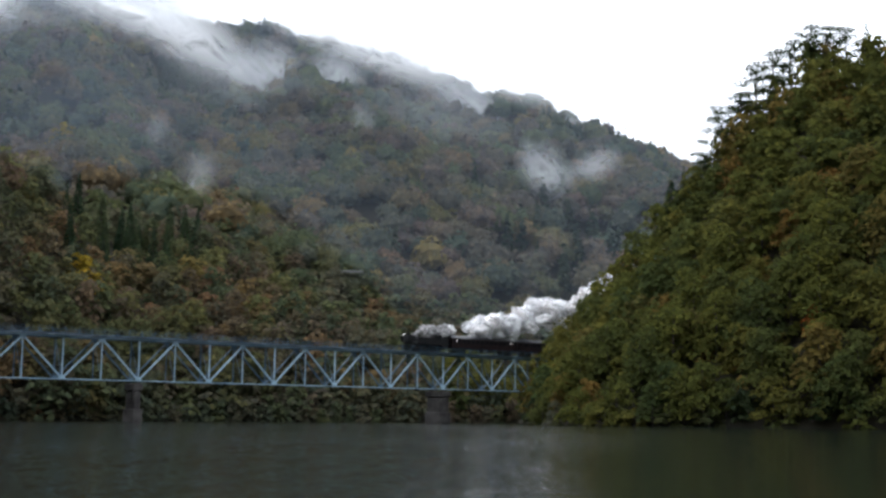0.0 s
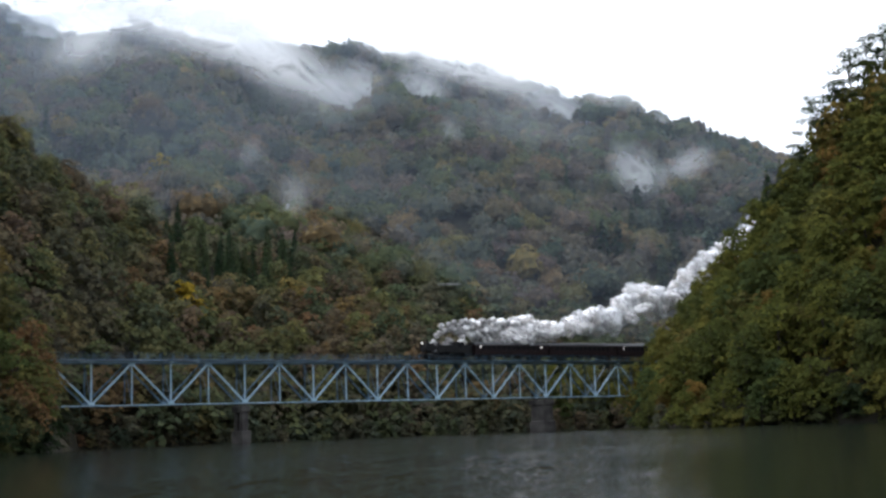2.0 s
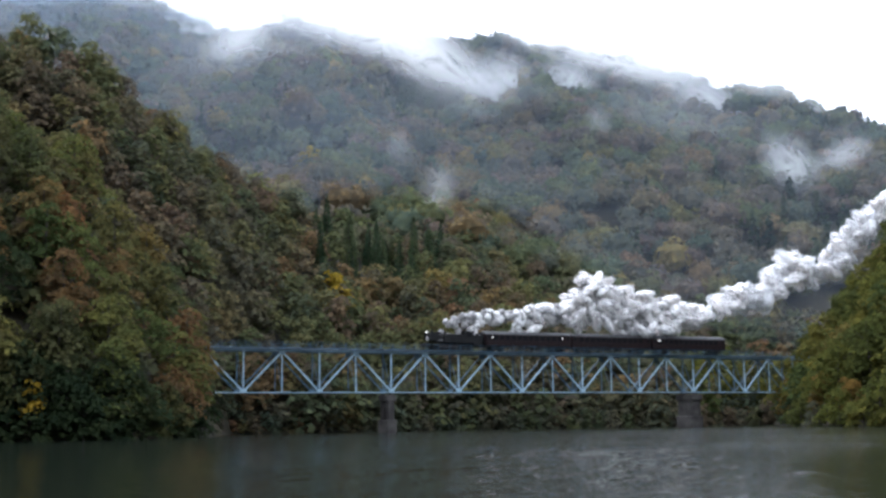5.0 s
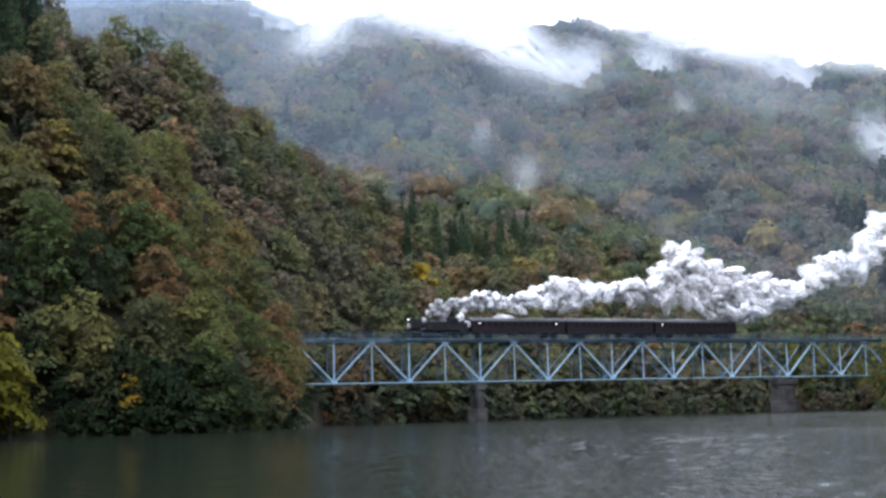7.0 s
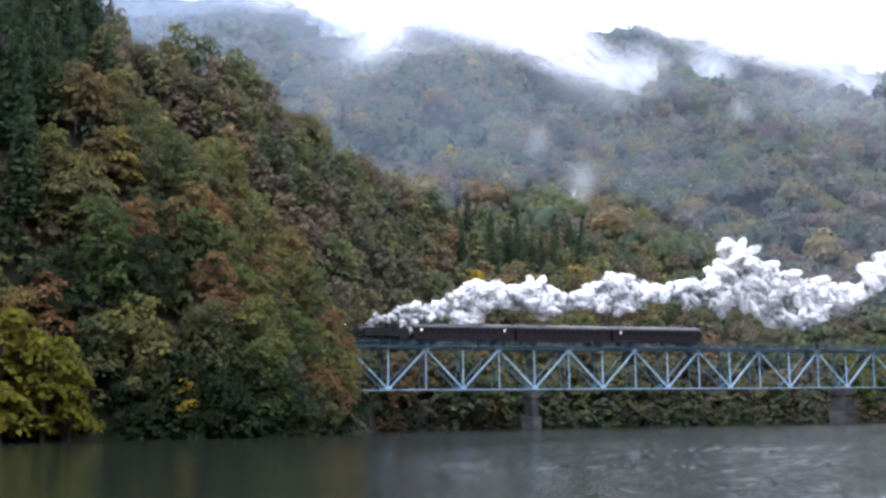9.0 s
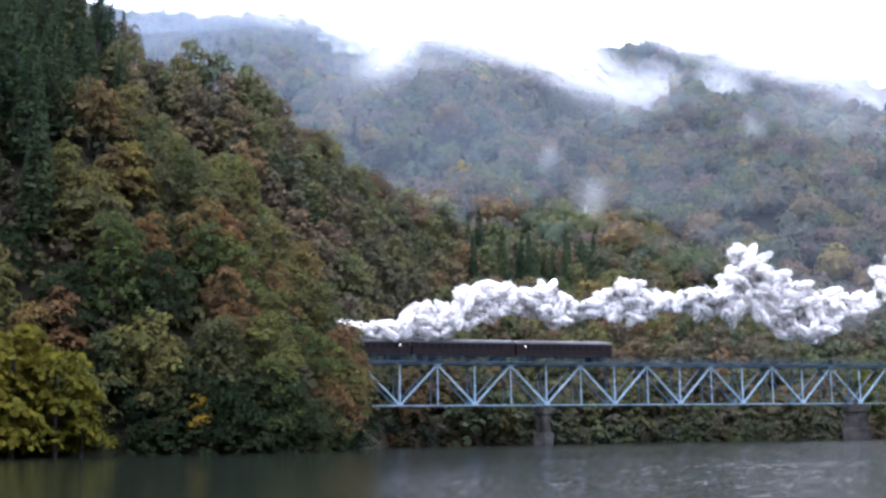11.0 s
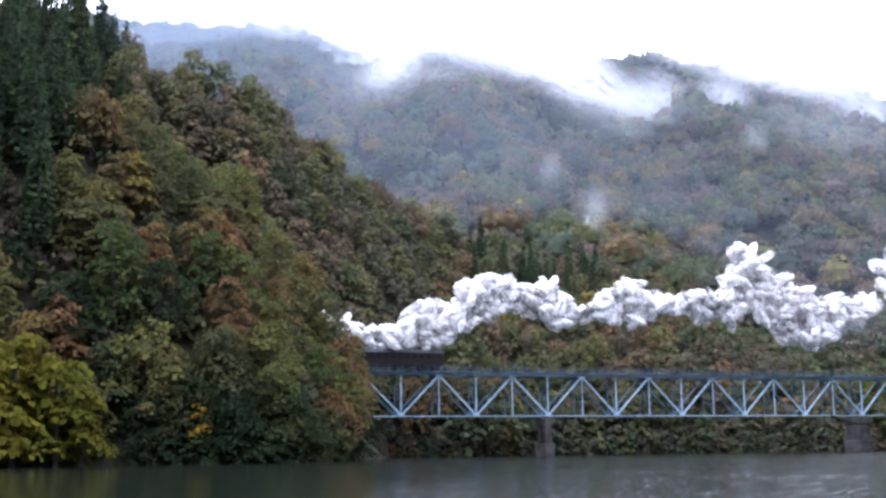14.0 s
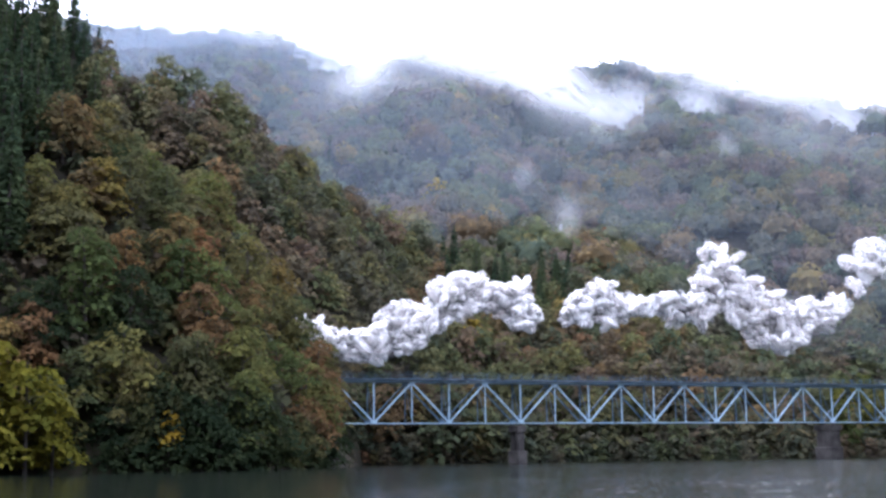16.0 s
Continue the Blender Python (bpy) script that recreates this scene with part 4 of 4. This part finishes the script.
def bridge():
    b = tagged(new("railway_bridge"), "light blue steel deck truss railway bridge over the river", "bridge")
    n = 10
    # far truss takes the darker blue, its shade put into the colour
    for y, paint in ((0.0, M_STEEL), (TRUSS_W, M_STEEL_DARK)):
        part("top_chord", box(BM(), (n * BAY / 2, y, TOP_Z + 0.28), (n * BAY + 0.6, 0.4, 0.42), 0.03), paint, b)
        part("bottom_chord", box(BM(), (n * BAY / 2, y, LOW_Z - 0.12), (n * BAY - 4, 0.32, 0.16), 0.02), paint, b)
        for k in range(n):
            lo, up, nx = ((k + 0.5) * BAY, y, LOW_Z), (k * BAY, y, TOP_Z), ((k + 1) * BAY, y, TOP_Z)
            part("diagonal", beam(BM(), up, lo, 0.28, 0.27), paint, b)
            part("diagonal", beam(BM(), lo, nx, 0.28, 0.27), paint, b)
            part("vertical", beam(BM(), lo, (lo[0], y, TOP_Z + 0.1), 0.24, 0.22), paint, b)
            part("gusset", box(BM(), (lo[0], y, LOW_Z + 0.12), (1.2, 0.4, 0.6), 0.15), paint, b)
            part("gusset", box(BM(), (nx[0], y, TOP_Z - 0.12), (1.1, 0.42, 0.5), 0.12), paint, b)
            if k < n - 1:
                part("vertical", beam(BM(), (nx[0], y, LOW_Z), (nx[0], y, TOP_Z), 0.2, 0.17), paint, b)
        part("end_strut", box(BM(), (-0.2, y, TOP_Z - 0.5), (0.4, 0.4, 1.2), 0.03), paint, b)
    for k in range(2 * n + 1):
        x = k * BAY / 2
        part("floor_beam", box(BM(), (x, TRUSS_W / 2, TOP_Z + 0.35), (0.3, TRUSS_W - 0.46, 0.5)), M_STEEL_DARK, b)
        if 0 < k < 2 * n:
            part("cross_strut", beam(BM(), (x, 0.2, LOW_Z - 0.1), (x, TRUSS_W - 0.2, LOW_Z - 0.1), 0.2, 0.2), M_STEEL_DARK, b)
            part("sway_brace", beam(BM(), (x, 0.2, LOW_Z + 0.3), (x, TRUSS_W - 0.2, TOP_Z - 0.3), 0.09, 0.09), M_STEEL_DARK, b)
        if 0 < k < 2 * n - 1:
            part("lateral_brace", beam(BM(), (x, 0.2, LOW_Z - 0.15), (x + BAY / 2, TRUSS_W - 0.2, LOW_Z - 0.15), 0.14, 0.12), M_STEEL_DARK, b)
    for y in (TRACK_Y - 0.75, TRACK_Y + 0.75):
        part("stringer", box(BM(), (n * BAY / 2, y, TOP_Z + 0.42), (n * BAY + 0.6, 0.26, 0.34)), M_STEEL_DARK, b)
    # walkways outside the track with posts and two thin rails
    for y in (-0.55, TRUSS_W + 0.55):
        part("walkway", box(BM(), (n * BAY / 2, y, TOP_Z + 0.64), (n * BAY + 0.6, 0.75, 0.07)), M_DECK, b)
        yo = y - 0.33 if y < 0 else y + 0.33
        for k in range(int(n * BAY / 2.4) + 1):
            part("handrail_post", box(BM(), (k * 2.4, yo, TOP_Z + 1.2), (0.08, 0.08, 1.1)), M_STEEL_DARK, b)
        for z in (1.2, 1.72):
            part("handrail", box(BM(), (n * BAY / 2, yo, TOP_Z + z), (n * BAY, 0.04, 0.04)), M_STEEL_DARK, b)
    for k in range(0, 2 * n + 1, 2):
        for y in (-0.3, TRUSS_W + 0.3):
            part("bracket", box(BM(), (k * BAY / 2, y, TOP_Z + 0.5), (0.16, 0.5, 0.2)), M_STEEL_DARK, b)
    for x in (2.5 * BAY, 7.5 * BAY):
        for y in (0.0, TRUSS_W):
            part("bearing", box(BM(), (x, y, LOW_Z - 0.42), (0.7, 0.6, 0.34), 0.08), M_CONCRETE, b, "grey cast bearing on the pier")
    return b


def pier(x, w, d, shaft, foot_w, foot_d):
    p = tagged(new("bridge_pier"), "weathered grey concrete bridge pier standing in the river", "pier", "bridge piers")
    top, yc = LOW_Z - 0.6, TRUSS_W / 2
    part("cap", box(BM(), (x, yc, top - 0.6), (w + 0.5, d + 0.5, 1.2), 0.1), M_CONCRETE, p)
    bm = BM()
    for s in (-1, 1):
        if shaft:
            box(bm, (x, yc + s * (d / 2 - 0.7), (top - 1.2 + 2.2) / 2), (w, 1.4, top - 3.4), 0.12)
    if not shaft:
        box(bm, (x, yc, (top - 1.2 + 1.0) / 2), (w, d, top - 2.2), 0.2)
    part("shaft", bm, M_CONCRETE, p)
    part("footing", box(BM(), (x, yc, 0.1), (foot_w, foot_d, 4.4), 0.15), M_CONCRETE, p, "stained concrete footing at the waterline")
    return p


def track():
    t = tagged(new("railway_track"), "single railway track on dark timber sleepers", "track")
    x0, x1 = -130.0, 260.0
    for y in (-0.5335, 0.5335):
        bm = BM()
        box(bm, ((x0 + x1) / 2, TRACK_Y + y, RAIL_Z - 0.07), (x1 - x0, 0.07, 0.14))
        part("rail", bm, M_RAIL, t)
    me = None
    for i in range(250):
        x = 0.3 + i * 0.58
        if me is None:
            ob = part("sleeper", box(BM(), (0, 0, 0), (0.22, 2.3, 0.2)), M_SLEEPER, t)
            me = ob.data
        else:
            ob = part("sleeper", me, None, t)
        ob.location = (x, TRACK_Y, RAIL_Z - 0.24)
    # beds of the line in both cuttings
    for a, c in ((x0, -1.0), (145.5, x1)):
        part("track_bed", box(BM(), ((a + c) / 2, TRACK_Y, RAIL_Z - 0.55), (c - a, 5.5, 0.5), 0.1), M_CONCRETE, t, "grey ballast bed")


bridge()
pier(2.5 * BAY, 1.3, 3.4, True, 1.9, 4.2)
pier(7.5 * BAY, 2.6, 4.6, False, 3.0, 5.4)
for x in (-1.6, 145.6):
    a = tagged(new("bridge_abutment"), "concrete abutment cut into the bank", "abutment", "bridge abutments")
    part("wall", box(BM(), (x + (-1.2 if x < 0 else 1.2), TRUSS_W / 2, 12.2), (2.4, 4.6, 4.6), 0.1), M_CONCRETE, a)
track()


# ---- the steam train; each vehicle's space has its front at x = 0 and the rails at z = 0 ----
def locomotive():
    e = tagged(new("steam_locomotive"), "black tank steam locomotive with a lit headlamp", "locomotive")
    part("boiler", tube(BM(), (2.6, 0, 2.42), (8.2, 0, 2.42), 0.86, seg=24), M_BLACK, e)
    part("smokebox", tube(BM(), (1.0, 0, 2.42), (2.7, 0, 2.42), 0.92, seg=24), M_BLACK, e)
    part("smokebox_door", tube(BM(), (0.86, 0, 2.42), (1.02, 0, 2.42), 0.55, 0.66, 20), M_BLACK, e)
    part("chimney", tube(BM(), (1.9, 0, 3.1), (1.9, 0, 3.95), 0.27, 0.22, 16), M_BLACK, e)
    bm = tube(BM(), (4.6, 0, 3.1), (4.6, 0, 3.55), 0.48, 0.44, 16)
    bmesh.ops.create_uvsphere(bm, u_segments=16, v_segments=8, radius=0.45, matrix=Matrix.Translation((4.6, 0, 3.5)) @ Matrix.Diagonal((1, 1, 0.6, 1)))
    part("steam_dome", bm, M_BLACK, e)
    part("sand_dome", box(BM(), (3.4, 0, 3.35), (1.0, 0.7, 0.6), 0.2), M_BLACK, e)
    for y in (-1.2, 1.2):
        part("side_tank", box(BM(), (6.0, y, 2.3), (4.4, 0.5, 1.5), 0.05), M_BLACK, e)
        part("smoke_deflector", box(BM(), (1.8, y, 2.6), (1.9, 0.05, 1.5), 0.0), M_BLACK, e)
        part("cylinder", tube(BM(), (1.3, y * 0.95, 0.85), (2.6, y * 0.95, 0.85), 0.36, seg=16), M_BLACK, e)
        part("coupling_rod", box(BM(), (5.0, y * 0.72, 0.76), (4.2, 0.07, 0.14)), M_RAIL, e)
        part("running_board", box(BM(), (4.6, y * 0.97, 1.52), (7.2, 0.5, 0.07)), M_BLACK, e)
    part("buffer_beam", box(BM(), (0.35, 0, 1.05), (0.25, 2.5, 0.5), 0.03), M_BLACK, e)
    part("coupler", box(BM(), (0.1, 0, 0.88), (0.4, 0.3, 0.35), 0.05), M_BLACK, e)
    part("frame", box(BM(), (6.3, 0, 0.95), (12.0, 1.1, 0.6)), M_BLACK, e)
    cab = part("cab", box(BM(), (9.3, 0, 2.55), (2.3, 2.75, 2.3), 0.06), M_BLACK, e)
    part("cab_roof", box(BM(), (9.3, 0, 3.72), (2.7, 2.6, 0.16), 0.07), M_BLACK, e)
    for y in (-1.385, 1.385):
        part("cab_window", box(BM(), (9.3, y, 2.95), (0.9, 0.03, 0.7)), M_GLASS, cab)
    part("coal_bunker", box(BM(), (11.3, 0, 2.0), (1.9, 2.7, 1.9), 0.06), M_BLACK, e)
    bm = BM()
    for k in range(40):
        box(bm, (10.7 + random.random() * 1.3, random.uniform(-1, 1), 2.95 + random.random() * 0.3), (0.35, 0.3, 0.25), 0, pose(0, 0, 0, k * 37, k * 53, k * 71))
    part("coal", bm, M_BLACK, e, "heaped black coal")
    lamp = part("headlamp", tube(BM(), (0.75, 0, 3.5), (1.25, 0, 3.5), 0.24, seg=16), M_BLACK, e)
    part("lens", tube(BM(), (0.68, 0, 3.5), (0.76, 0, 3.5), 0.14, seg=16), M_LIT, lamp, "glowing headlamp lens")
    wheels = []
    for x in (3.6, 5.0, 6.4):
        bm = BM()
        for y in (-0.56, 0.56):
            tube(bm, (0, y - 0.07, 0), (0, y + 0.07, 0), 0.76, seg=28)
            box(bm, (0.36, y * 1.15, 0), (0.3, 0.1, 0.2))
            box(bm, (-0.42, y * 1.1, 0), (0.3, 0.1, 0.6))
        tube(bm, (0, -0.6, 0), (0, 0.6, 0), 0.09)
        w = part("driving_wheel", bm, M_BLACK, e)
        w.location = (x, 0, 0.76)
        wheels.append(w)
    for x in (1.9, 8.4, 10.2):
        for y in (-0.56, 0.56):
            part("carrying_wheel", tube(BM(), (x, y - 0.06, 0.43), (x, y + 0.06, 0.43), 0.43, seg=20), M_BLACK, e)
    return e, wheels


def coach():
    c = tagged(new("passenger_coach"), "dark brown old passenger coach with a grey roof", "railway coach", "coaches of the train")
    L = 20.0
    body = part("body", box(BM(), (L / 2 + 0.2, 0, 2.2), (L, 2.8, 2.25), 0.06), M_COACH, c)
    bm = BM()
    seg = 10
    prof = [(1.44 * math.cos(math.pi * k / seg), 3.25 + 0.68 * math.sin(math.pi * k / seg)) for k in range(seg + 1)]
    ring = [[bm.verts.new((x, y, z)) for y, z in prof] for x in (0.1, 0.5, L - 0.1, L + 0.3)]
    for v, (y, z) in zip(ring[0], prof):
        v.co.z = 3.25 + (z - 3.25) * 0.75
    for v, (y, z) in zip(ring[3], prof):
        v.co.z = 3.25 + (z - 3.25) * 0.75
    for a, b2 in zip(ring, ring[1:]):
        for k in range(seg):
            bm.faces.new((a[k], a[k + 1], b2[k + 1], b2[k]))
    bm.faces.new(ring[0]), bm.faces.new(ring[-1][::-1]), bm.faces.new([r[i] for r in ring for i in (0,)][::-1] + [r[-1] for r in ring])
    part("roof", bm, M_ROOF, c, "grey rounded roof", True)
    for k in range(7):
        part("roof_vent", box(BM(), (2.6 + k * 2.5, 0, 3.98), (0.5, 0.4, 0.16), 0.05), M_ROOF, c)
    pane = None
    for y in (-1.405, 1.405):
        for k in range(12):
            if pane is None:
                ob = part("window", box(BM(), (0, 0, 0), (0.95, 0.02, 0.85)), M_GLASS, body)
                pane = ob.data
            else:
                ob = part("window", pane, None, body)
            ob.location = (2.5 + k * 1.36, y, 2.62)
        for x in (0.85, L - 0.45):
            d = part("door", box(BM(), (x, y, 2.15), (0.8, 0.03, 1.95), 0.005), M_COACH, body)
            part("door_window", box(BM(), (x, y * 1.012, 2.7), (0.45, 0.02, 0.6)), M_GLASS, d)
        part("belt_rail", box(BM(), (L / 2 + 0.2, y, 2.08), (L - 2.4, 0.03, 0.08)), M_COACH, body)
    part("underframe", box(BM(), (L / 2 + 0.2, 0, 0.98), (L, 2.3, 0.22)), M_BLACK, c)
    part("battery_box", box(BM(), (9.0, -0.9, 0.65), (1.8, 0.5, 0.5), 0.03), M_BLACK, c)
    part("air_tank", tube(BM(), (11.2, -0.8, 0.65), (12.9, -0.8, 0.65), 0.24, seg=12), M_BLACK, c)
    for x in (3.2, L - 2.8):
        bogie = part("bogie", box(BM(), (x, 0, 0.55), (3.2, 2.0, 0.28), 0.03), M_BLACK, c)
        for dx in (-1.1, 1.1):
            bm = BM()
            for y in (-0.56, 0.56):
                tube(bm, (x + dx, y - 0.06, 0.43), (x + dx, y + 0.06, 0.43), 0.43, seg=20)
            tube(bm, (x + dx, -0.9, 0.43), (x + dx, 0.9, 0.43), 0.07)
            part("wheelset", bm, M_BLACK, bogie)
    for x in (0.02, L + 0.38):
        part("gangway", box(BM(), (x, 0, 2.1), (0.36, 1.0, 2.0), 0.03), M_BLACK, c)
    return c


loco, loco_wheels = locomotive()
first = coach()
coaches = [first] + [copy_thing(first, Matrix()) for _ in range(2)]
for c, x in ((0, 1.7), (0, 18.2), (2, 2.0)):
    part("side_lamp", box(BM(), (x, -1.44, 2.75), (0.22, 0.05, 0.24), 0.01), M_LIT, coaches[c], "small lit lamp near the end door")


def front(t):
    return 97.6 - 10.56 * t - 0.042 * t * t


# ---- steam and smoke: rigid lumps that leave the chimney and hang over the line ----
def puff_mesh(seed, lumps, mat, long=1.0, fine=3):
    r = random.Random(seed)
    bm = BM()
    bmesh.ops.create_icosphere(bm, subdivisions=fine, radius=1)
    jig = Vector((seed * 7.3, 0, 0))
    dirs = []
    while len(dirs) < lumps:
        v = Vector((r.gauss(0, 1), r.gauss(0, 1), r.gauss(0, 1))).normalized()
        if all(v.dot(o) < 0.86 for o in dirs) or r.random() < 0.02:
            dirs.append(v)
    sizes = [r.uniform(0.4, 0.68) for _ in dirs]
    for v in bm.verts:
        d = v.co.normalized()
        out = 0.8
        for c, s in zip(dirs, sizes):
            # distance along d to the near cap of a ball of radius s round 0.62 c
            k = d.dot(c) * 0.62
            h2 = 0.62 ** 2 - k * k
            if k > 0 and h2 < s * s:
                out = max(out, k + math.sqrt(s * s - h2))
        n = noise.fractal(d * 3.1 + Vector((seed * 7.3, 0, 0)), 1.0, 2.0, 4)
        v.co = d * (out + 0.13 * n)
        v.co.x *= long
        v.co += 0.16 * noise.noise_vector(v.co * 1.7 + jig) + 0.07 * noise.noise_vector(v.co * 4.0 + jig)
    reach = max(max(abs(v.co.y), abs(v.co.z)) for v in bm.verts)
    for v in bm.verts:
        v.co /= reach
    for f in bm.faces:
        f.smooth = True
    me = bpy.data.meshes.new("puff")
    bm.to_mesh(me)
    bm.free()
    me.materials.append(mat)
    return me


BILLOWS = [puff_mesh(k, 12 + k % 4, M_STEAM, 2.4, 4) for k in range(8)]
WISPS = [puff_mesh(40 + k, 12 + k % 4, M_WISP, 2.4, 3) for k in range(6)]
SMALL = [puff_mesh(20 + k, 14 + k, M_SOOT) for k in range(4)]
ROUND = [puff_mesh(30 + k, 12 + k, M_STEAM) for k in range(4)]
smoke = tagged(new("smoke_plume"), "white and grey billowing locomotive smoke over the train", "smoke")


RISE = lut([(-9, 0.76), (-6, 0.73), (-1, 0.34), (3, 0.26), (8, 0.18), (11, 0.57), (14, 0.57), (17, 0.65), (21, 1.11), (27, 1.38), (34, 1.17), (39, 1.03), (43, 0.83), (50, 0.97), (56, 1.0), (62, 0.97), (70, 1.03), (76, 0.87), (79, 1.15), (82, 1.5), (86, 1.4), (89, 1.0), (92, 0.85), (94, 0.75), (100, 0.6),
            (109, 0.7), (115, 0.8), (122, 1.3), (130, 1.2), (139, 1.9), (150, 1.6), (156, 2.1), (172, 2.8), (185, 3.0)])
HALF = lut([(-9, 1.6), (-6, 1.5), (-1, 1.3), (3, 2.2), (8, 2.8), (11, 5.1), (14, 4.4), (17, 3.0), (21, 4.4), (27, 3.4), (34, 2.0), (39, 4.3), (43, 0.4), (50, 2.2), (56, 4.1), (62, 0.9), (70, 1.3), (76, 2.6), (79, 4.8), (82, 7.0), (86, 6.6), (89, 5.5), (92, 6.0), (94, 5.6), (100, 5.5),
            (109, 2.2), (114, 1.0), (122, 2.1), (130, 1.6), (139, 2.6), (150, 1.6), (156, 2.6), (172, 1.8), (185, 1.2)])


def leaving(px):
    """When the chimney passes px."""
    a, b, c = 0.042, 10.56, px - 99.5
    return (-b + math.sqrt(max(b * b - 4 * a * c, 0))) / (2 * a)


def plume():
    """Every puff with its rows: it rides inside the engine or a coach until it is let out, then hangs, spreads and rises."""
    r = random.Random(4)
    made = []
    ages = (0.0, 0.14, 0.28, 0.6, 1.0, 1.6, 2.5, 4.0, 6.0, 9.0, 13.0, 18.0, 26.0)

    def puff(px, mesh, size, out_age, k, ride_z):
        ob = part("puff", mesh, None, smoke)
        ob.scale = (size,) * 3
        t0 = leaving(px)
        te = t0 + out_age
        ride = px - front(te)
        dy, rise_k, half = r.uniform(-1, 1) * (1.0 if out_age < 1 else 1.8), float(RISE(px)), float(HALF(px))
        power = 0.62 if px < 100 else min(1.1, 0.62 + (px - 100) * 0.025)
        turn, swing, drift = (r.uniform(-25, 25), r.uniform(-55, 55), r.uniform(-50, 50)), r.uniform(-2, 2), r.uniform(-0.15, 0.06)

        part_way = -3.0 if 39 < px <= 44 else 3.5 if 44 < px < 49 else 0.0

        def hang(t):
            age = max(t - t0, 0.0)
            apart = part_way * min(1.0, max(0.0, age - 8.2) / 2.6)
            z = 4.2 + rise_k * 8.6 * (age / 9) ** power + k * (0.35 + half * (1 - math.exp(-age / 3.5)))
            u = min(1.0, max(0.0, (t - te) / (0.28 if out_age < 1.0 else 0.6)))
            u = u * u * (3 - 2 * u)
            zz = ride_z + (max(z, 3.4) - ride_z) * u
            return (pose(px + drift * (t - te) + apart, TRACK_Y + dy * (0.3 + 0.7 * (1 - math.exp(-age / 3))) * u, RAIL_Z + zz, turn[0] * u, (turn[1] + swing * age) * u, turn[2] * u))

        times = sorted({0.0, 16.0} | {te + a for a in ages if 0 < te + a < 16})
        rows = []
        for t in times:
            rows.append((t, hang(t) if t >= te else pose(front(t) + ride, TRACK_Y, RAIL_Z + ride_z)))
        if te > 0.3:
            rows = [(t, m) for t, m in rows if t >= te or t == 0.0]
            extra = [q for q in (te * 0.25, te * 0.5, te * 0.75, te - 0.12) if 0.05 < q < 16]
            rows += [(t, pose(front(t) + ride, TRACK_Y, RAIL_Z + ride_z)) for t in extra]
            rows.sort(key=lambda q: q[0])
        made.append((ob, rows))

    x = -10.0
    while x < 186:
        half = float(HALF(x))
        n = max(1, int(0.8 + half * 0.95 + r.random()))
        for i in range(n):
            k = (i + 0.5) / n * 2 - 1 + r.uniform(-0.25, 0.25)
            big = r.uniform(1.0, 1.28) if x < 118 else r.uniform(1.3, 2.0)
            thin = x > 112 and r.random() < 0.6 or 46 < x < 76 and r.random() < 0.35
            puff(x + r.uniform(-0.9, 0.9), WISPS[r.randrange(6)] if thin else BILLOWS[r.randrange(8)], big, r.uniform(1.38, 1.9) if x < 118 else r.uniform(0.6, 1.2), k, 2.42)
        x += 1.45
    x = -10.0
    while x < 112:
        puff(x + r.uniform(-0.3, 0.3), SMALL[r.randrange(4)], r.uniform(0.58, 0.76), r.uniform(0.0, 0.12), r.uniform(-0.6, 0.9), 2.25)
        for _ in range(2):
            puff(x + r.uniform(-0.3, 0.3), SMALL[r.randrange(4)], r.uniform(0.72, 0.86), r.uniform(0.12, 0.5), r.uniform(-1, 1), 2.1)
        for _ in range(2):
            puff(x + r.uniform(-0.3, 0.3), ROUND[r.randrange(4)], r.uniform(0.86, 1.0), r.uniform(0.69, 0.76), r.uniform(-1.0, 1.0), 2.55)
        x += 0.75
    return made


def motions():
    rows = [k * 0.5 for k in range(33)]
    walk(loco, [(t, pose(front(t), TRACK_Y, RAIL_Z)) for t in rows])
    for k, c in enumerate(coaches):
        walk(c, [(t, pose(front(t) + 12.9 + k * 20.4, TRACK_Y, RAIL_Z)) for t in rows])
    for w in loco_wheels:
        x, y, z = w.location
        walk(w, [(k * 0.1, pose(x, y, z, 0, -math.degrees((front(0) - front(k * 0.1)) / 0.76), 0)) for k in range(161)])
    for ob, rows in plume():
        walk(ob, rows)


motions()
